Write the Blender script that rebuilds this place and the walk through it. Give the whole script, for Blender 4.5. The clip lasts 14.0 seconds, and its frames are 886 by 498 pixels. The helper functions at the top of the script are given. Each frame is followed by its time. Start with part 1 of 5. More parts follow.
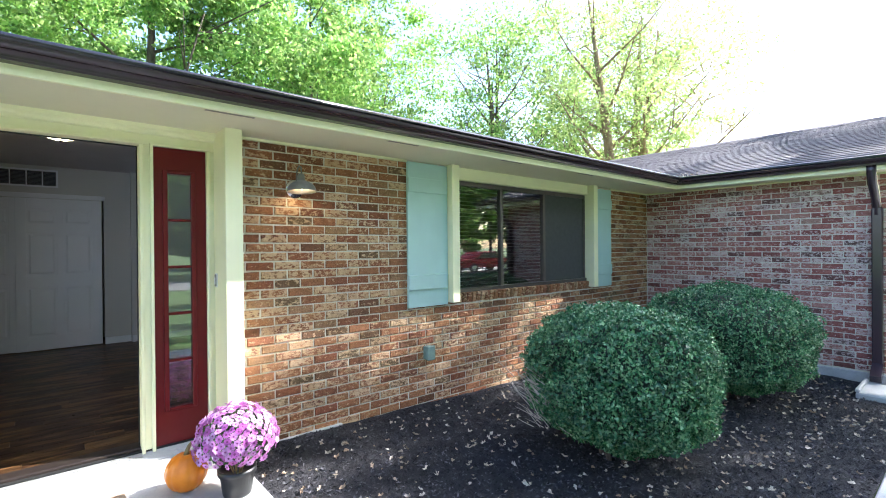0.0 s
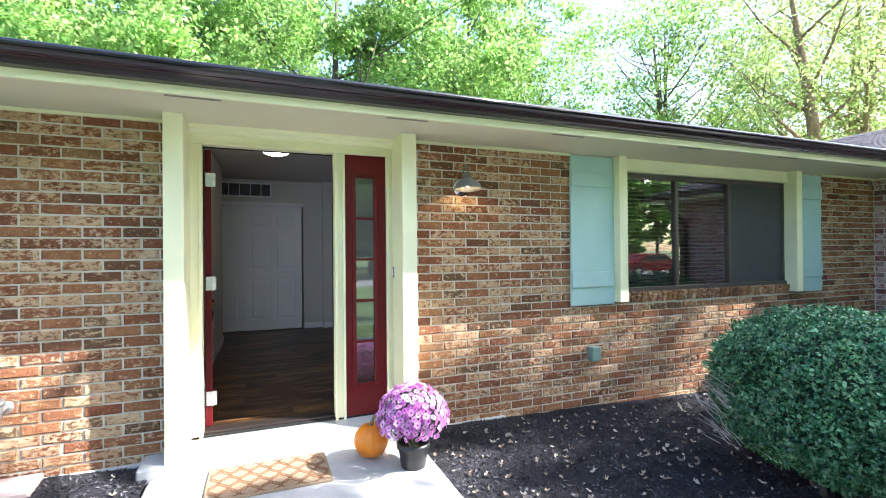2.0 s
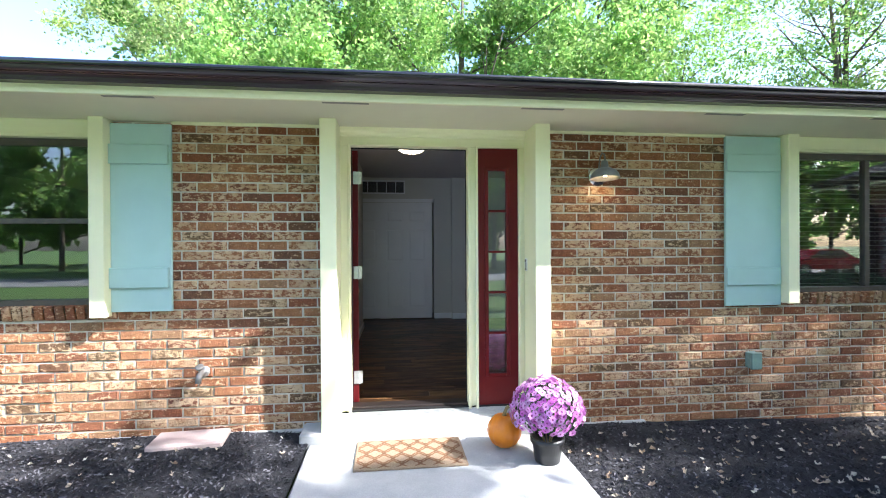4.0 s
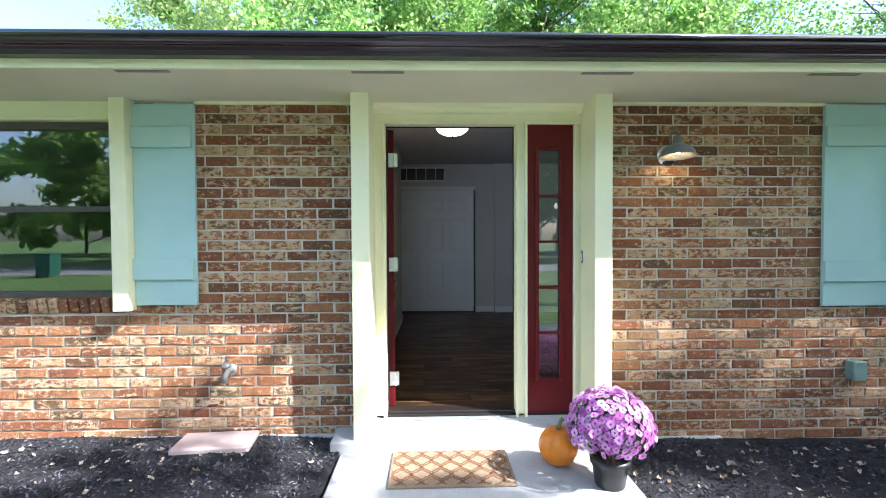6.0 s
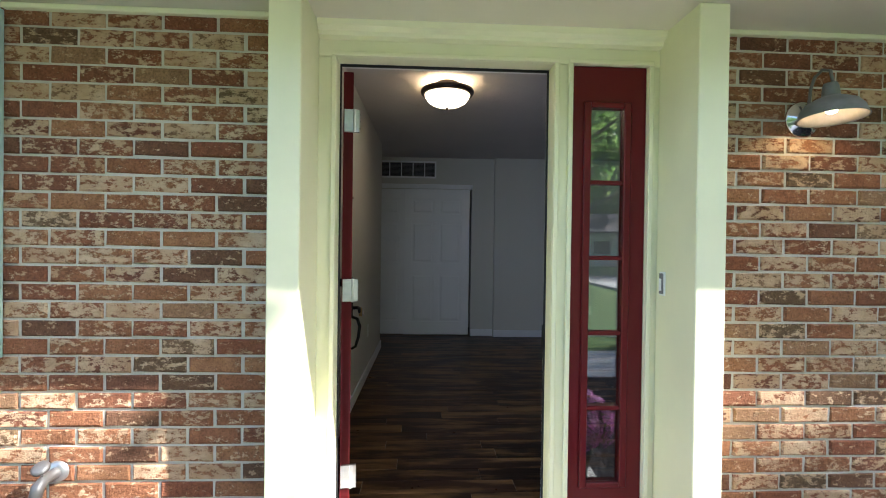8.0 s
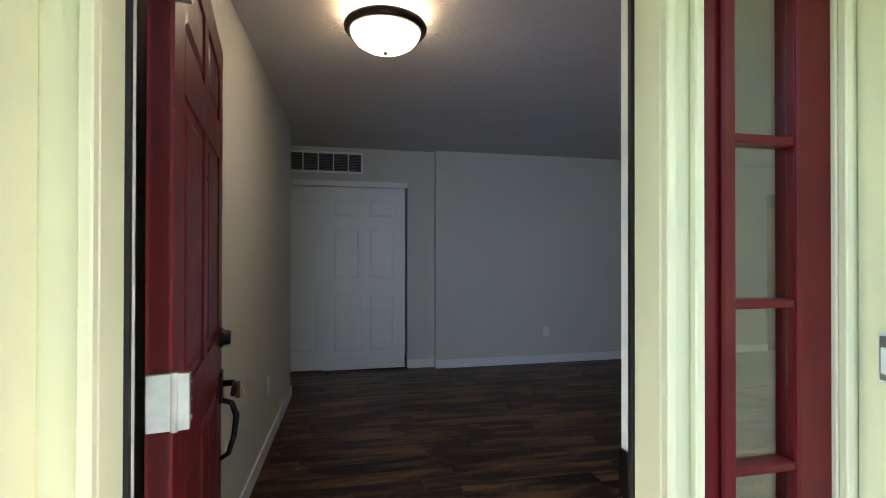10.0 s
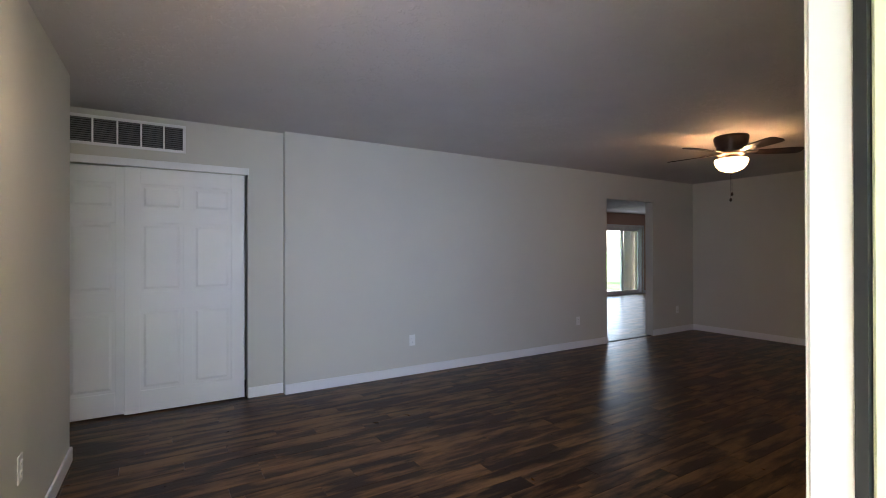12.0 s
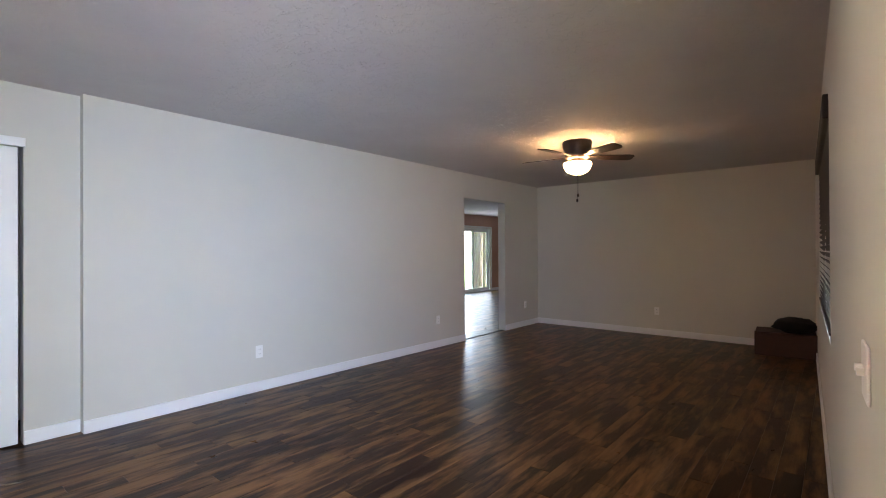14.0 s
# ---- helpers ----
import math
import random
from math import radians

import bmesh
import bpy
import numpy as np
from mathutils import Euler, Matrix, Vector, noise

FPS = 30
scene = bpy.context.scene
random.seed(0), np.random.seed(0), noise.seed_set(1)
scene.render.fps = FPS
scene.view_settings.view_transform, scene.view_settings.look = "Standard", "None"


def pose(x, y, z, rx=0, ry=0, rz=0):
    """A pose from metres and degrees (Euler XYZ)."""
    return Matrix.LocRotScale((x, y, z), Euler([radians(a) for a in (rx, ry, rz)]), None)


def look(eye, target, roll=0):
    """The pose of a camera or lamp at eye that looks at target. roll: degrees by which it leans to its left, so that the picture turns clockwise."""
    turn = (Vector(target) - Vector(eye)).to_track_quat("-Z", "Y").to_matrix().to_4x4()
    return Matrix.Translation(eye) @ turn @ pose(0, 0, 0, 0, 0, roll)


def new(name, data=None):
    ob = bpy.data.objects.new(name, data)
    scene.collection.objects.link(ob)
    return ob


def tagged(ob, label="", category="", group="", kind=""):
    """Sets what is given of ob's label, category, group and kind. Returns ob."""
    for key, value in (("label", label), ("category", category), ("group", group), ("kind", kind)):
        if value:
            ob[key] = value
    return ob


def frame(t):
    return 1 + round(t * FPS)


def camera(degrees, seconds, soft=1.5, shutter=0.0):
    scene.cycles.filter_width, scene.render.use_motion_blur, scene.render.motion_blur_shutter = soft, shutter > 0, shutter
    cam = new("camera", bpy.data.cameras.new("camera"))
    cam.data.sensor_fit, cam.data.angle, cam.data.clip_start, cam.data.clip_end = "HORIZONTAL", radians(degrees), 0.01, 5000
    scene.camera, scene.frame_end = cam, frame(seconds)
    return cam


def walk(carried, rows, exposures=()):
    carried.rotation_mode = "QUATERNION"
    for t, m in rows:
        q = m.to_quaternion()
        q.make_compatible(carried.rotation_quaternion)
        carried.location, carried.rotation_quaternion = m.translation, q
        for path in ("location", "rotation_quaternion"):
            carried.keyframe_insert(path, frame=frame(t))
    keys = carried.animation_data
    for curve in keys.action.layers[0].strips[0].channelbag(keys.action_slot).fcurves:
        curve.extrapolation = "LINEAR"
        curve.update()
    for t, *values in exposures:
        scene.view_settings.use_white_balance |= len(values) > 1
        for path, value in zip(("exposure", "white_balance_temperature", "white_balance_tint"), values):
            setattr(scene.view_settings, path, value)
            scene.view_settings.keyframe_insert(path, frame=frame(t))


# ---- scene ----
PATH = [
    (0, (0.442, -3.591, 1.33), (1.741, -2.07, 1.323), -0.5),
    (0.5, (0.432, -3.575, 1.319), (1.604, -1.955, 1.317), -0.5),
    (1, (0.422, -3.57, 1.299), (1.449, -1.854, 1.302), -0.4),
    (1.5, (0.39, -3.562, 1.295), (1.273, -1.768, 1.297), -0.5),
    (2, (0.369, -3.572, 1.269), (1.107, -1.713, 1.279), -0.5),
    (2.5, (0.343, -3.569, 1.274), (0.937, -1.659, 1.278), -0.4),
    (3, (0.322, -3.564, 1.263), (0.777, -1.617, 1.266), -0.4),
    (3.5, (0.296, -3.568, 1.255), (0.625, -1.595, 1.254), -0.3),
    (6, (0.308, -3.186, 1.245), (0.365, -1.187, 1.195), -0.3),
    (6.5, (0.320, -2.934, 1.250), (0.367, -0.936, 1.190), 0.0),
    (7, (0.336, -2.605, 1.247), (0.381, -0.606, 1.2), 0.15),
    (7.5, (0.353, -2.254, 1.242), (0.423, -0.256, 1.205), 0.4),
    (8, (0.352, -1.885, 1.258), (0.453, 0.112, 1.240), 0.75),
    (8.5, (0.357, -1.532, 1.258), (0.494, 0.463, 1.258), 1.0),
    (11, (0.328, -0.281, 1.341), (1.059, 1.581, 1.347), -0.4),
    (11.5, (0.336, -0.129, 1.341), (1.231, 1.66, 1.342), -0.2),
    (12, (0.351, -0.002, 1.339), (1.403, 1.698, 1.346), -0.1),
    (12.5, (0.379, 0.085, 1.337), (1.581, 1.683, 1.358), -0.1),
    (13, (0.425, 0.157, 1.338), (1.752, 1.653, 1.357), -0.1),
    (13.5, (0.457, 0.233, 1.329), (1.896, 1.622, 1.342), -0.2),
    (14, (0.494, 0.309, 1.301), (2.022, 1.6, 1.312), -0.3),
]
cam = camera(87.3, 14.0, 1.0)
walk(cam, [(t, look(eye, target, roll)) for t, eye, target, roll in PATH],
     exposures=[(0.0, 2.25, 5900, 12), (1.5, 2.3, 5850, 13), (2.8, 2.3, 5900, 13), (3.6, 2.15, 5750, 12), (6.0, 1.95, 5650, 12), (8.5, 2.0, 5900, 13), (10.8, 3.15, 5900, 17), (12.5, 4.3, 6150, 20), (14.0, 4.9, 6150, 19)])

# ---- light ----
SUN = Vector((2.1, -1.0, 2.0)).normalized()
world = bpy.data.worlds.new("sky")
scene.world = world
world.use_nodes = True
wn = world.node_tree.nodes
sky = wn.new("ShaderNodeTexSky")
sky.sky_type, sky.sun_disc = "NISHITA", False
sky.sun_elevation = math.asin(SUN.z)
sky.sun_rotation = math.atan2(SUN.x, SUN.y)
sky.dust_density, sky.air_density = 2.5, 1.0
world.node_tree.links.new(sky.outputs[0], wn["Background"].inputs[0])
wn["Background"].inputs[1].default_value = 0.15
sun = bpy.data.lights.new("sun", "SUN")
sun.energy, sun.angle, sun.color = 5.0, radians(0.6), (1.0, 0.95, 0.86)
so = new("sun", sun)
so.matrix_world = look(SUN * 60, (0, 0, 0))


def fill_lamp(name, eye, target, w, h, watts, colour=(0.80, 0.90, 1.0), spread=180):
    """An area lamp added to strengthen the sky's light in an opening of the house."""
    a = bpy.data.lights.new(name, "AREA")
    a.shape, a.size, a.size_y, a.energy, a.color = "RECTANGLE", w, h, watts, colour
    a.spread = radians(spread)
    new(name, a).matrix_world = look(eye, target)


# Added lamp, turned and narrowed to brighten the long north wall.
fill_lamp("door_daylight", (0.45, 0.33, 1.05), (2.1, 3.0, 0.92), 0.50, 1.9, 1.4, (0.58, 0.74, 1.0), 88)
fill_lamp("patio_daylight", (12.36, 9.0, 1.05), (12.2, 6.0, 0.9), 1.7, 1.85, 1.2, (0.86, 0.97, 1.0))


# ---- materials ----
class Mat:
    """A small wrapper that strings nodes together."""

    def __init__(self, name, rough=0.6, metal=0.0, spec=0.5):
        self.m = bpy.data.materials.new(name)
        self.m.use_nodes = True
        self.t = self.m.node_tree
        self.n = self.t.nodes
        self.b = self.n["Principled BSDF"]
        self.b.inputs["Roughness"].default_value = rough
        self.b.inputs["Metallic"].default_value = metal
        self.b.inputs["Specular IOR Level"].default_value = spec
        self.co = None

    def coords(self, kind="Object"):
        if self.co is None:
            self.co = self.n.new("ShaderNodeTexCoord")
        return self.co.outputs[kind]

    def link(self, a, b):
        self.t.links.new(a, b)

    def noise(self, scale, detail=4, rough=0.6, stretch=(1, 1, 1), offset=None):
        mp = self.n.new("ShaderNodeMapping")
        mp.inputs["Scale"].default_value = stretch
        self.link(self.world(), mp.inputs["Vector"])
        if offset is not None:
            cx = self.n.new("ShaderNodeCombineXYZ")
            ml = self.math("MULTIPLY", offset, 37.0)
            for i in range(3):
                self.link(ml, cx.inputs[i])
            self.link(cx.outputs[0], mp.inputs["Location"])
        x = self.n.new("ShaderNodeTexNoise")
        x.inputs["Scale"].default_value = scale
        x.inputs["Detail"].default_value = detail
        x.inputs["Roughness"].default_value = rough
        self.link(mp.outputs[0], x.inputs["Vector"])
        return x.outputs["Fac"]

    def world(self):
        g = self.n.new("ShaderNodeNewGeometry")
        return g.outputs["Position"]

    def rand(self):
        o = self.n.new("ShaderNodeObjectInfo")
        g = self.n.new("ShaderNodeNewGeometry")
        return self.math("FRACT", self.math("ADD", o.outputs["Random"], g.outputs["Random Per Island"]))

    def math(self, op, a, b=None):
        x = self.n.new("ShaderNodeMath")
        x.operation = op
        for i, v in enumerate((a, b)):
            if v is None:
                continue
            if isinstance(v, (int, float)):
                x.inputs[i].default_value = v
            else:
                self.link(v, x.inputs[i])
        return x.outputs[0]

    def ramp(self, fac, stops):
        r = self.n.new("ShaderNodeValToRGB")
        e = r.color_ramp.elements
        while len(e) < len(stops):
            e.new(0.5)
        for el, (p, c) in zip(e, stops):
            el.position = p
            el.color = (*c, 1) if len(c) == 3 else c
        self.link(fac, r.inputs[0])
        return r.outputs[0]

    def mix(self, fac, a, b, blend="MIX"):
        x = self.n.new("ShaderNodeMix")
        x.data_type, x.blend_type = "RGBA", blend
        for sock, v in ((x.inputs[0], fac), (x.inputs[6], a), (x.inputs[7], b)):
            if isinstance(v, (int, float)):
                sock.default_value = v
            elif isinstance(v, tuple):
                sock.default_value = (*v, 1)
            else:
                self.link(v, sock)
        return x.outputs[2]

    def color(self, c):
        if isinstance(c, tuple):
            self.b.inputs["Base Color"].default_value = (*c, 1)
        else:
            self.link(c, self.b.inputs["Base Color"])
        return self

    def bump(self, fac, strength=0.3, dist=0.01):
        x = self.n.new("ShaderNodeBump")
        x.inputs["Strength"].default_value = strength
        x.inputs["Distance"].default_value = dist
        self.link(fac, x.inputs["Height"])
        self.link(x.outputs[0], self.b.inputs["Normal"])
        return self

    def rough(self, fac, lo, hi):
        r = self.n.new("ShaderNodeMapRange")
        r.inputs[3].default_value, r.inputs[4].default_value = lo, hi
        self.link(fac, r.inputs[0])
        self.link(r.outputs[0], self.b.inputs["Roughness"])
        return self


def k(c, f):
    return tuple(min(1, v * f) for v in c)


def paint(name, c, rough=0.5, wear=0.10, scale=2.5, bump=0.08, grain=90.0, spec=0.5):
    """Painted surface with faint cloudiness and brush grain."""
    m = Mat(name, rough, 0.0, spec)
    a = m.noise(scale, 5)
    m.color(m.ramp(a, [(0.3, k(c, 1 - wear)), (0.7, k(c, 1 + wear * 0.4))]))
    m.bump(m.noise(grain, 3), bump, 0.002)
    m.rough(m.noise(14, 3), rough - 0.08, rough + 0.1)
    return m.m


def plain(name, c, rough=0.5, metal=0.0, wear=0.15, scale=20):
    m = Mat(name, rough, metal)
    m.color(m.ramp(m.noise(scale, 4), [(0.3, k(c, 1 - wear)), (0.7, k(c, 1 + wear))]))
    m.rough(m.noise(40, 3), max(0.03, rough - 0.06), rough + 0.08)
    return m.m


def glow(name, c, strength, rough=0.4):
    m = Mat(name, rough)
    m.color((0.85, 0.8, 0.7))
    m.b.inputs["Emission Color"].default_value = (*c, 1)
    m.b.inputs["Emission Strength"].default_value = strength
    return m.m


def glass(name, tint=(1, 1, 1), dark=0.0):
    """Thin pane: clear with a Fresnel gloss."""
    m = bpy.data.materials.new(name)
    m.use_nodes = True
    n, t = m.node_tree.nodes, m.node_tree
    n.remove(n["Principled BSDF"])
    tr = n.new("ShaderNodeBsdfTransparent")
    tr.inputs[0].default_value = (*k(tint, 1 - dark), 1)
    gl = n.new("ShaderNodeBsdfGlossy")
    gl.inputs["Roughness"].default_value = 0.002
    lw = n.new("ShaderNodeLayerWeight")
    lw.inputs[0].default_value = 0.5
    pw = n.new("ShaderNodeMath")
    pw.operation = "POWER"
    pw.inputs[1].default_value = 3.5
    t.links.new(lw.outputs["Facing"], pw.inputs[0])
    ma = n.new("ShaderNodeMath")
    ma.operation = "MULTIPLY_ADD"
    ma.inputs[1].default_value, ma.inputs[2].default_value = 0.80, 0.13
    t.links.new(pw.outputs[0], ma.inputs[0])
    mx = n.new("ShaderNodeMixShader")
    t.links.new(ma.outputs[0], mx.inputs[0])
    t.links.new(tr.outputs[0], mx.inputs[1])
    t.links.new(gl.outputs[0], mx.inputs[2])
    t.links.new(mx.outputs[0], n["Material Output"].inputs[0])
    return m


def make_brick(name, skylit=0.0):
    """Tumbled brick: a fired red-brown body under broken smears of pale wash."""
    m = Mat(name, 0.88, 0.0, 0.25)
    r = m.rand()
    warm = [(0.0, (0.30, 0.110, 0.056)), (0.22, (0.38, 0.165, 0.078)), (0.45, (0.44, 0.210, 0.100)), (0.64, (0.33, 0.135, 0.066)),
            (0.80, (0.23, 0.088, 0.050)), (0.90, (0.18, 0.118, 0.062)), (1.0, (0.47, 0.260, 0.138))]
    # The same brick with bluish sky light mixed into its colours.
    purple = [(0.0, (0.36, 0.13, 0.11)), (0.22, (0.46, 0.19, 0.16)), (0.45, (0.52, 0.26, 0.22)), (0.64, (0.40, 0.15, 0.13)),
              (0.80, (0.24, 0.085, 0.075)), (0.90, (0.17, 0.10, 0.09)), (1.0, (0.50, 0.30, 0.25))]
    base = m.ramp(r, purple if skylit else warm)
    base = m.mix(0.55, base, m.ramp(m.noise(22, 5, 0.7, offset=r), [(0.32, (0.42, 0.36, 0.32)), (0.62, (1.0, 0.97, 0.94))]), "MULTIPLY")
    base = m.mix(0.60, base, m.ramp(m.noise(110, 4, 0.7), [(0.36, (0.35, 0.3, 0.28)), (0.55, (1, 1, 1))]), "MULTIPLY")
    lift = m.math("MULTIPLY", m.math("SUBTRACT", m.math("FRACT", m.math("MULTIPLY", r, 7.31)), 0.5), 0.17)
    chalk = m.math("ADD", m.noise(34, 8, 0.74, (0.7, 0.7, 1.3), offset=r), lift)
    smear = m.ramp(chalk, [(0.508, (0, 0, 0)), (0.548, (0.76, 0.76, 0.76)), (0.70, (0.92, 0.92, 0.92))])
    wash = m.ramp(m.noise(8, 4, 0.6, offset=r), [(0.35, (0.56, 0.355, 0.20)), (0.65, (0.72, 0.525, 0.335))])
    # The wash takes the same sky tint.
    if skylit:
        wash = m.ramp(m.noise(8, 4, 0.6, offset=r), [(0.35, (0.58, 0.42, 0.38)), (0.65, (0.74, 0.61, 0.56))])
    base = m.mix(smear, base, wash)
    fleck = m.ramp(m.noise(75, 3, 0.6, offset=r), [(0.64, (0, 0, 0)), (0.70, (0.7, 0.7, 0.7))])
    base = m.mix(fleck, base, (0.13, 0.055, 0.035))
    m.color(base)
    h = m.math("ADD", m.math("ADD", m.noise(45, 6, 0.7), m.math("MULTIPLY", smear, 0.25)), m.math("MULTIPLY", m.noise(260, 2), 0.3))
    m.bump(h, 0.9, 0.012)
    return m.m


BRICK = make_brick("tumbled_brick")
# Copy of the front brick, recoloured for the bluish light on the wing.
BRICK_SKYLIT = make_brick("tumbled_brick_cool", 1.0)


def make_mortar():
    m = Mat("mortar", 0.95)
    m.color(m.ramp(m.noise(6, 6, 0.7), [(0.25, (0.56, 0.52, 0.43)), (0.75, (0.76, 0.71, 0.60))]))
    m.bump(m.noise(180, 4, 0.8), 0.7, 0.006)
    return m.m


MORTAR = make_mortar()
CREAM = paint("cream_paint", (0.83, 0.81, 0.54), 0.5, 0.08, 1.7)
SOFFIT = paint("soffit_paint", (0.74, 0.70, 0.52), 0.7, 0.07, 1.2)
AQUA = paint("aqua_paint", (0.42, 0.60, 0.575), 0.6, 0.08, 2.0, 0.15)
RED = paint("red_door_paint", (0.125, 0.010, 0.012), 0.32, 0.12, 3.0, spec=0.22)
WHITE = paint("white_trim", (0.82, 0.82, 0.82), 0.4, 0.04, 2.0)
GREIGE = paint("greige_wall", (0.60, 0.585, 0.53), 0.75, 0.04, 0.9, 0.12, 160)
SALMON = paint("clay_wall", (0.52, 0.33, 0.25), 0.75, 0.05, 0.9, 0.12, 160)
BRONZE = plain("bronze_metal", (0.045, 0.034, 0.03), 0.35, 0.6)
LIP = plain("dark_gutter_lip", (0.010, 0.010, 0.014), 0.10, 0.0, 0.10, 3)
GUTTER = plain("brown_gutter", (0.040, 0.026, 0.033), 0.14, 0.0, 0.10, 3)
SASH = plain("dark_bronze_sash", (0.085, 0.07, 0.062), 0.4, 0.3)
BLACK = plain("black_metal", (0.012, 0.012, 0.013), 0.35, 0.7)
RUBBER = plain("black_rubber", (0.01, 0.01, 0.01), 0.6)
STEEL = plain("zinc_metal", (0.55, 0.55, 0.53), 0.35, 0.85)
GREYMETAL = plain("grey_enamel", (0.19, 0.18, 0.17), 0.42, 0.3)
CHROME = plain("chrome", (0.7, 0.7, 0.7), 0.12, 1.0, 0.05)
PLASTIC = plain("white_plastic", (0.80, 0.80, 0.78), 0.35, 0.0, 0.03)
GREENBOX = plain("green_grey_plastic", (0.20, 0.29, 0.25), 0.5)
POTMAT = plain("black_plastic", (0.018, 0.018, 0.02), 0.35)
GLASS = glass("clear_glass", (0.95, 0.97, 0.96))
LAMPGREY = plain("warm_grey_enamel", (0.20, 0.195, 0.19), 0.4, 0.15)
VENTGREY = plain("taupe_louvre", (0.26, 0.24, 0.20), 0.6)
SCREEN = plain("insect_screen", (0.05, 0.052, 0.055), 0.8)
WOODBLADE = plain("dark_walnut_blade", (0.020, 0.009, 0.006), 0.45)
BARK = Mat("bark", 0.9)
BARK.color(BARK.ramp(BARK.noise(7, 6, 0.7, (1, 1, 0.25)), [(0.3, (0.05, 0.038, 0.028)), (0.7, (0.17, 0.135, 0.10))]))
BARK.bump(BARK.noise(18, 5, 0.7, (1, 1, 0.2)), 0.9, 0.05)
BARK = BARK.m
# Tan bark, its colour lightened further for glare on the eastern trunks.
BARK_GLARE = Mat("pale_tan_bark", 0.9)
BARK_GLARE.color(BARK_GLARE.ramp(BARK_GLARE.noise(7, 6, 0.7, (1, 1, 0.25)), [(0.3, (0.17, 0.11, 0.065)), (0.7, (0.34, 0.24, 0.15))]))
BARK_GLARE.bump(BARK_GLARE.noise(18, 5, 0.7, (1, 1, 0.2)), 0.9, 0.05)
BARK_GLARE = BARK_GLARE.m
BOWL = glow("lit_glass_bowl", (1.0, 0.78, 0.48), 3.4)
FANBOWL = glow("lit_amber_bowl", (1.0, 0.56, 0.22), 1.2)
BULB = glow("lamp_bulb", (1.0, 0.70, 0.36), 30.0)


def make_leaf(name, a, b, c, through_light=0.35, rough=0.5, scale=3.0):
    """Leaf: a diffuse and glossy face with light coming through."""
    m = Mat(name, rough)
    r = m.rand()
    col = m.ramp(r, [(0.0, a), (0.5, b), (1.0, c)])
    # Blotches of shade multiplied into the colour, as inside tree crowns.
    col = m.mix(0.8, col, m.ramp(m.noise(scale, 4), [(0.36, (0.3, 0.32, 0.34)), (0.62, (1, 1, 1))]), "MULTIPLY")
    m.color(col)
    tl = m.n.new("ShaderNodeBsdfTranslucent")
    m.link(col, tl.inputs[0])
    mx = m.n.new("ShaderNodeMixShader")
    mx.inputs[0].default_value = through_light
    m.link(m.b.outputs[0], mx.inputs[1])
    m.link(tl.outputs[0], mx.inputs[2])
    m.link(mx.outputs[0], m.n["Material Output"].inputs[0])
    return m.m


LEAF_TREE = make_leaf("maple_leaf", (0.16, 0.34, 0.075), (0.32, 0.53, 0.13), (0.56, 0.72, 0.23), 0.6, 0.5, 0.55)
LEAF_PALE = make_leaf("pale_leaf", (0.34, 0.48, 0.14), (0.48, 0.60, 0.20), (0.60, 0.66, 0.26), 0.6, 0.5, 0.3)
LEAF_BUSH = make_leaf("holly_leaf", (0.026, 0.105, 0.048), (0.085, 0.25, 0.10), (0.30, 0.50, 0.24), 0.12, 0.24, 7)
# Near-black green that stands for the shade inside the shrubs.
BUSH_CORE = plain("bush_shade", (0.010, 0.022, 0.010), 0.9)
LEAF_MUM = make_leaf("mum_leaf", (0.05, 0.13, 0.03), (0.08, 0.18, 0.04), (0.11, 0.22, 0.05), 0.2, 0.5, 10)
PETAL = make_leaf("mum_petal", (0.60, 0.15, 0.52), (0.80, 0.33, 0.74), (0.88, 0.56, 0.86), 0.3, 0.6, 18)
MUMEYE = plain("mum_centre", (0.26, 0.05, 0.20), 0.7)
LITTER = make_leaf("dry_leaf", (0.36, 0.25, 0.16), (0.60, 0.50, 0.38), (0.74, 0.68, 0.58), 0.15, 0.7, 10)


def make_ground(name, stops, scale, bump, dist, rough=0.95, fine=120):
    m = Mat(name, rough)
    a = m.noise(scale, 8, 0.75)
    c = m.mix(0.6, m.ramp(a, stops), m.ramp(m.noise(fine, 4, 0.8), [(0.3, (0.35, 0.35, 0.35)), (0.7, (1, 1, 1))]), "MULTIPLY")
    m.color(c)
    m.bump(m.math("ADD", m.noise(fine, 5, 0.8), a), bump, dist)
    return m.m


MULCH = make_ground("black_mulch", [(0.3, (0.012, 0.012, 0.015)), (0.6, (0.042, 0.040, 0.048)), (0.8, (0.11, 0.105, 0.12))], 5, 1.0, 0.03)
CHIP = make_leaf("mulch_chip", (0.009, 0.009, 0.011), (0.032, 0.030, 0.036), (0.15, 0.142, 0.158), 0.0, 0.85, 8)
GRASSMAT = make_ground("lawn_grass", [(0.3, (0.06, 0.13, 0.022)), (0.7, (0.13, 0.23, 0.045))], 1.2, 0.8, 0.03, 0.9, 60)
ASPHALT = make_ground("asphalt_road", [(0.3, (0.20, 0.20, 0.20)), (0.7, (0.32, 0.32, 0.31))], 2, 0.4, 0.01, 0.9)


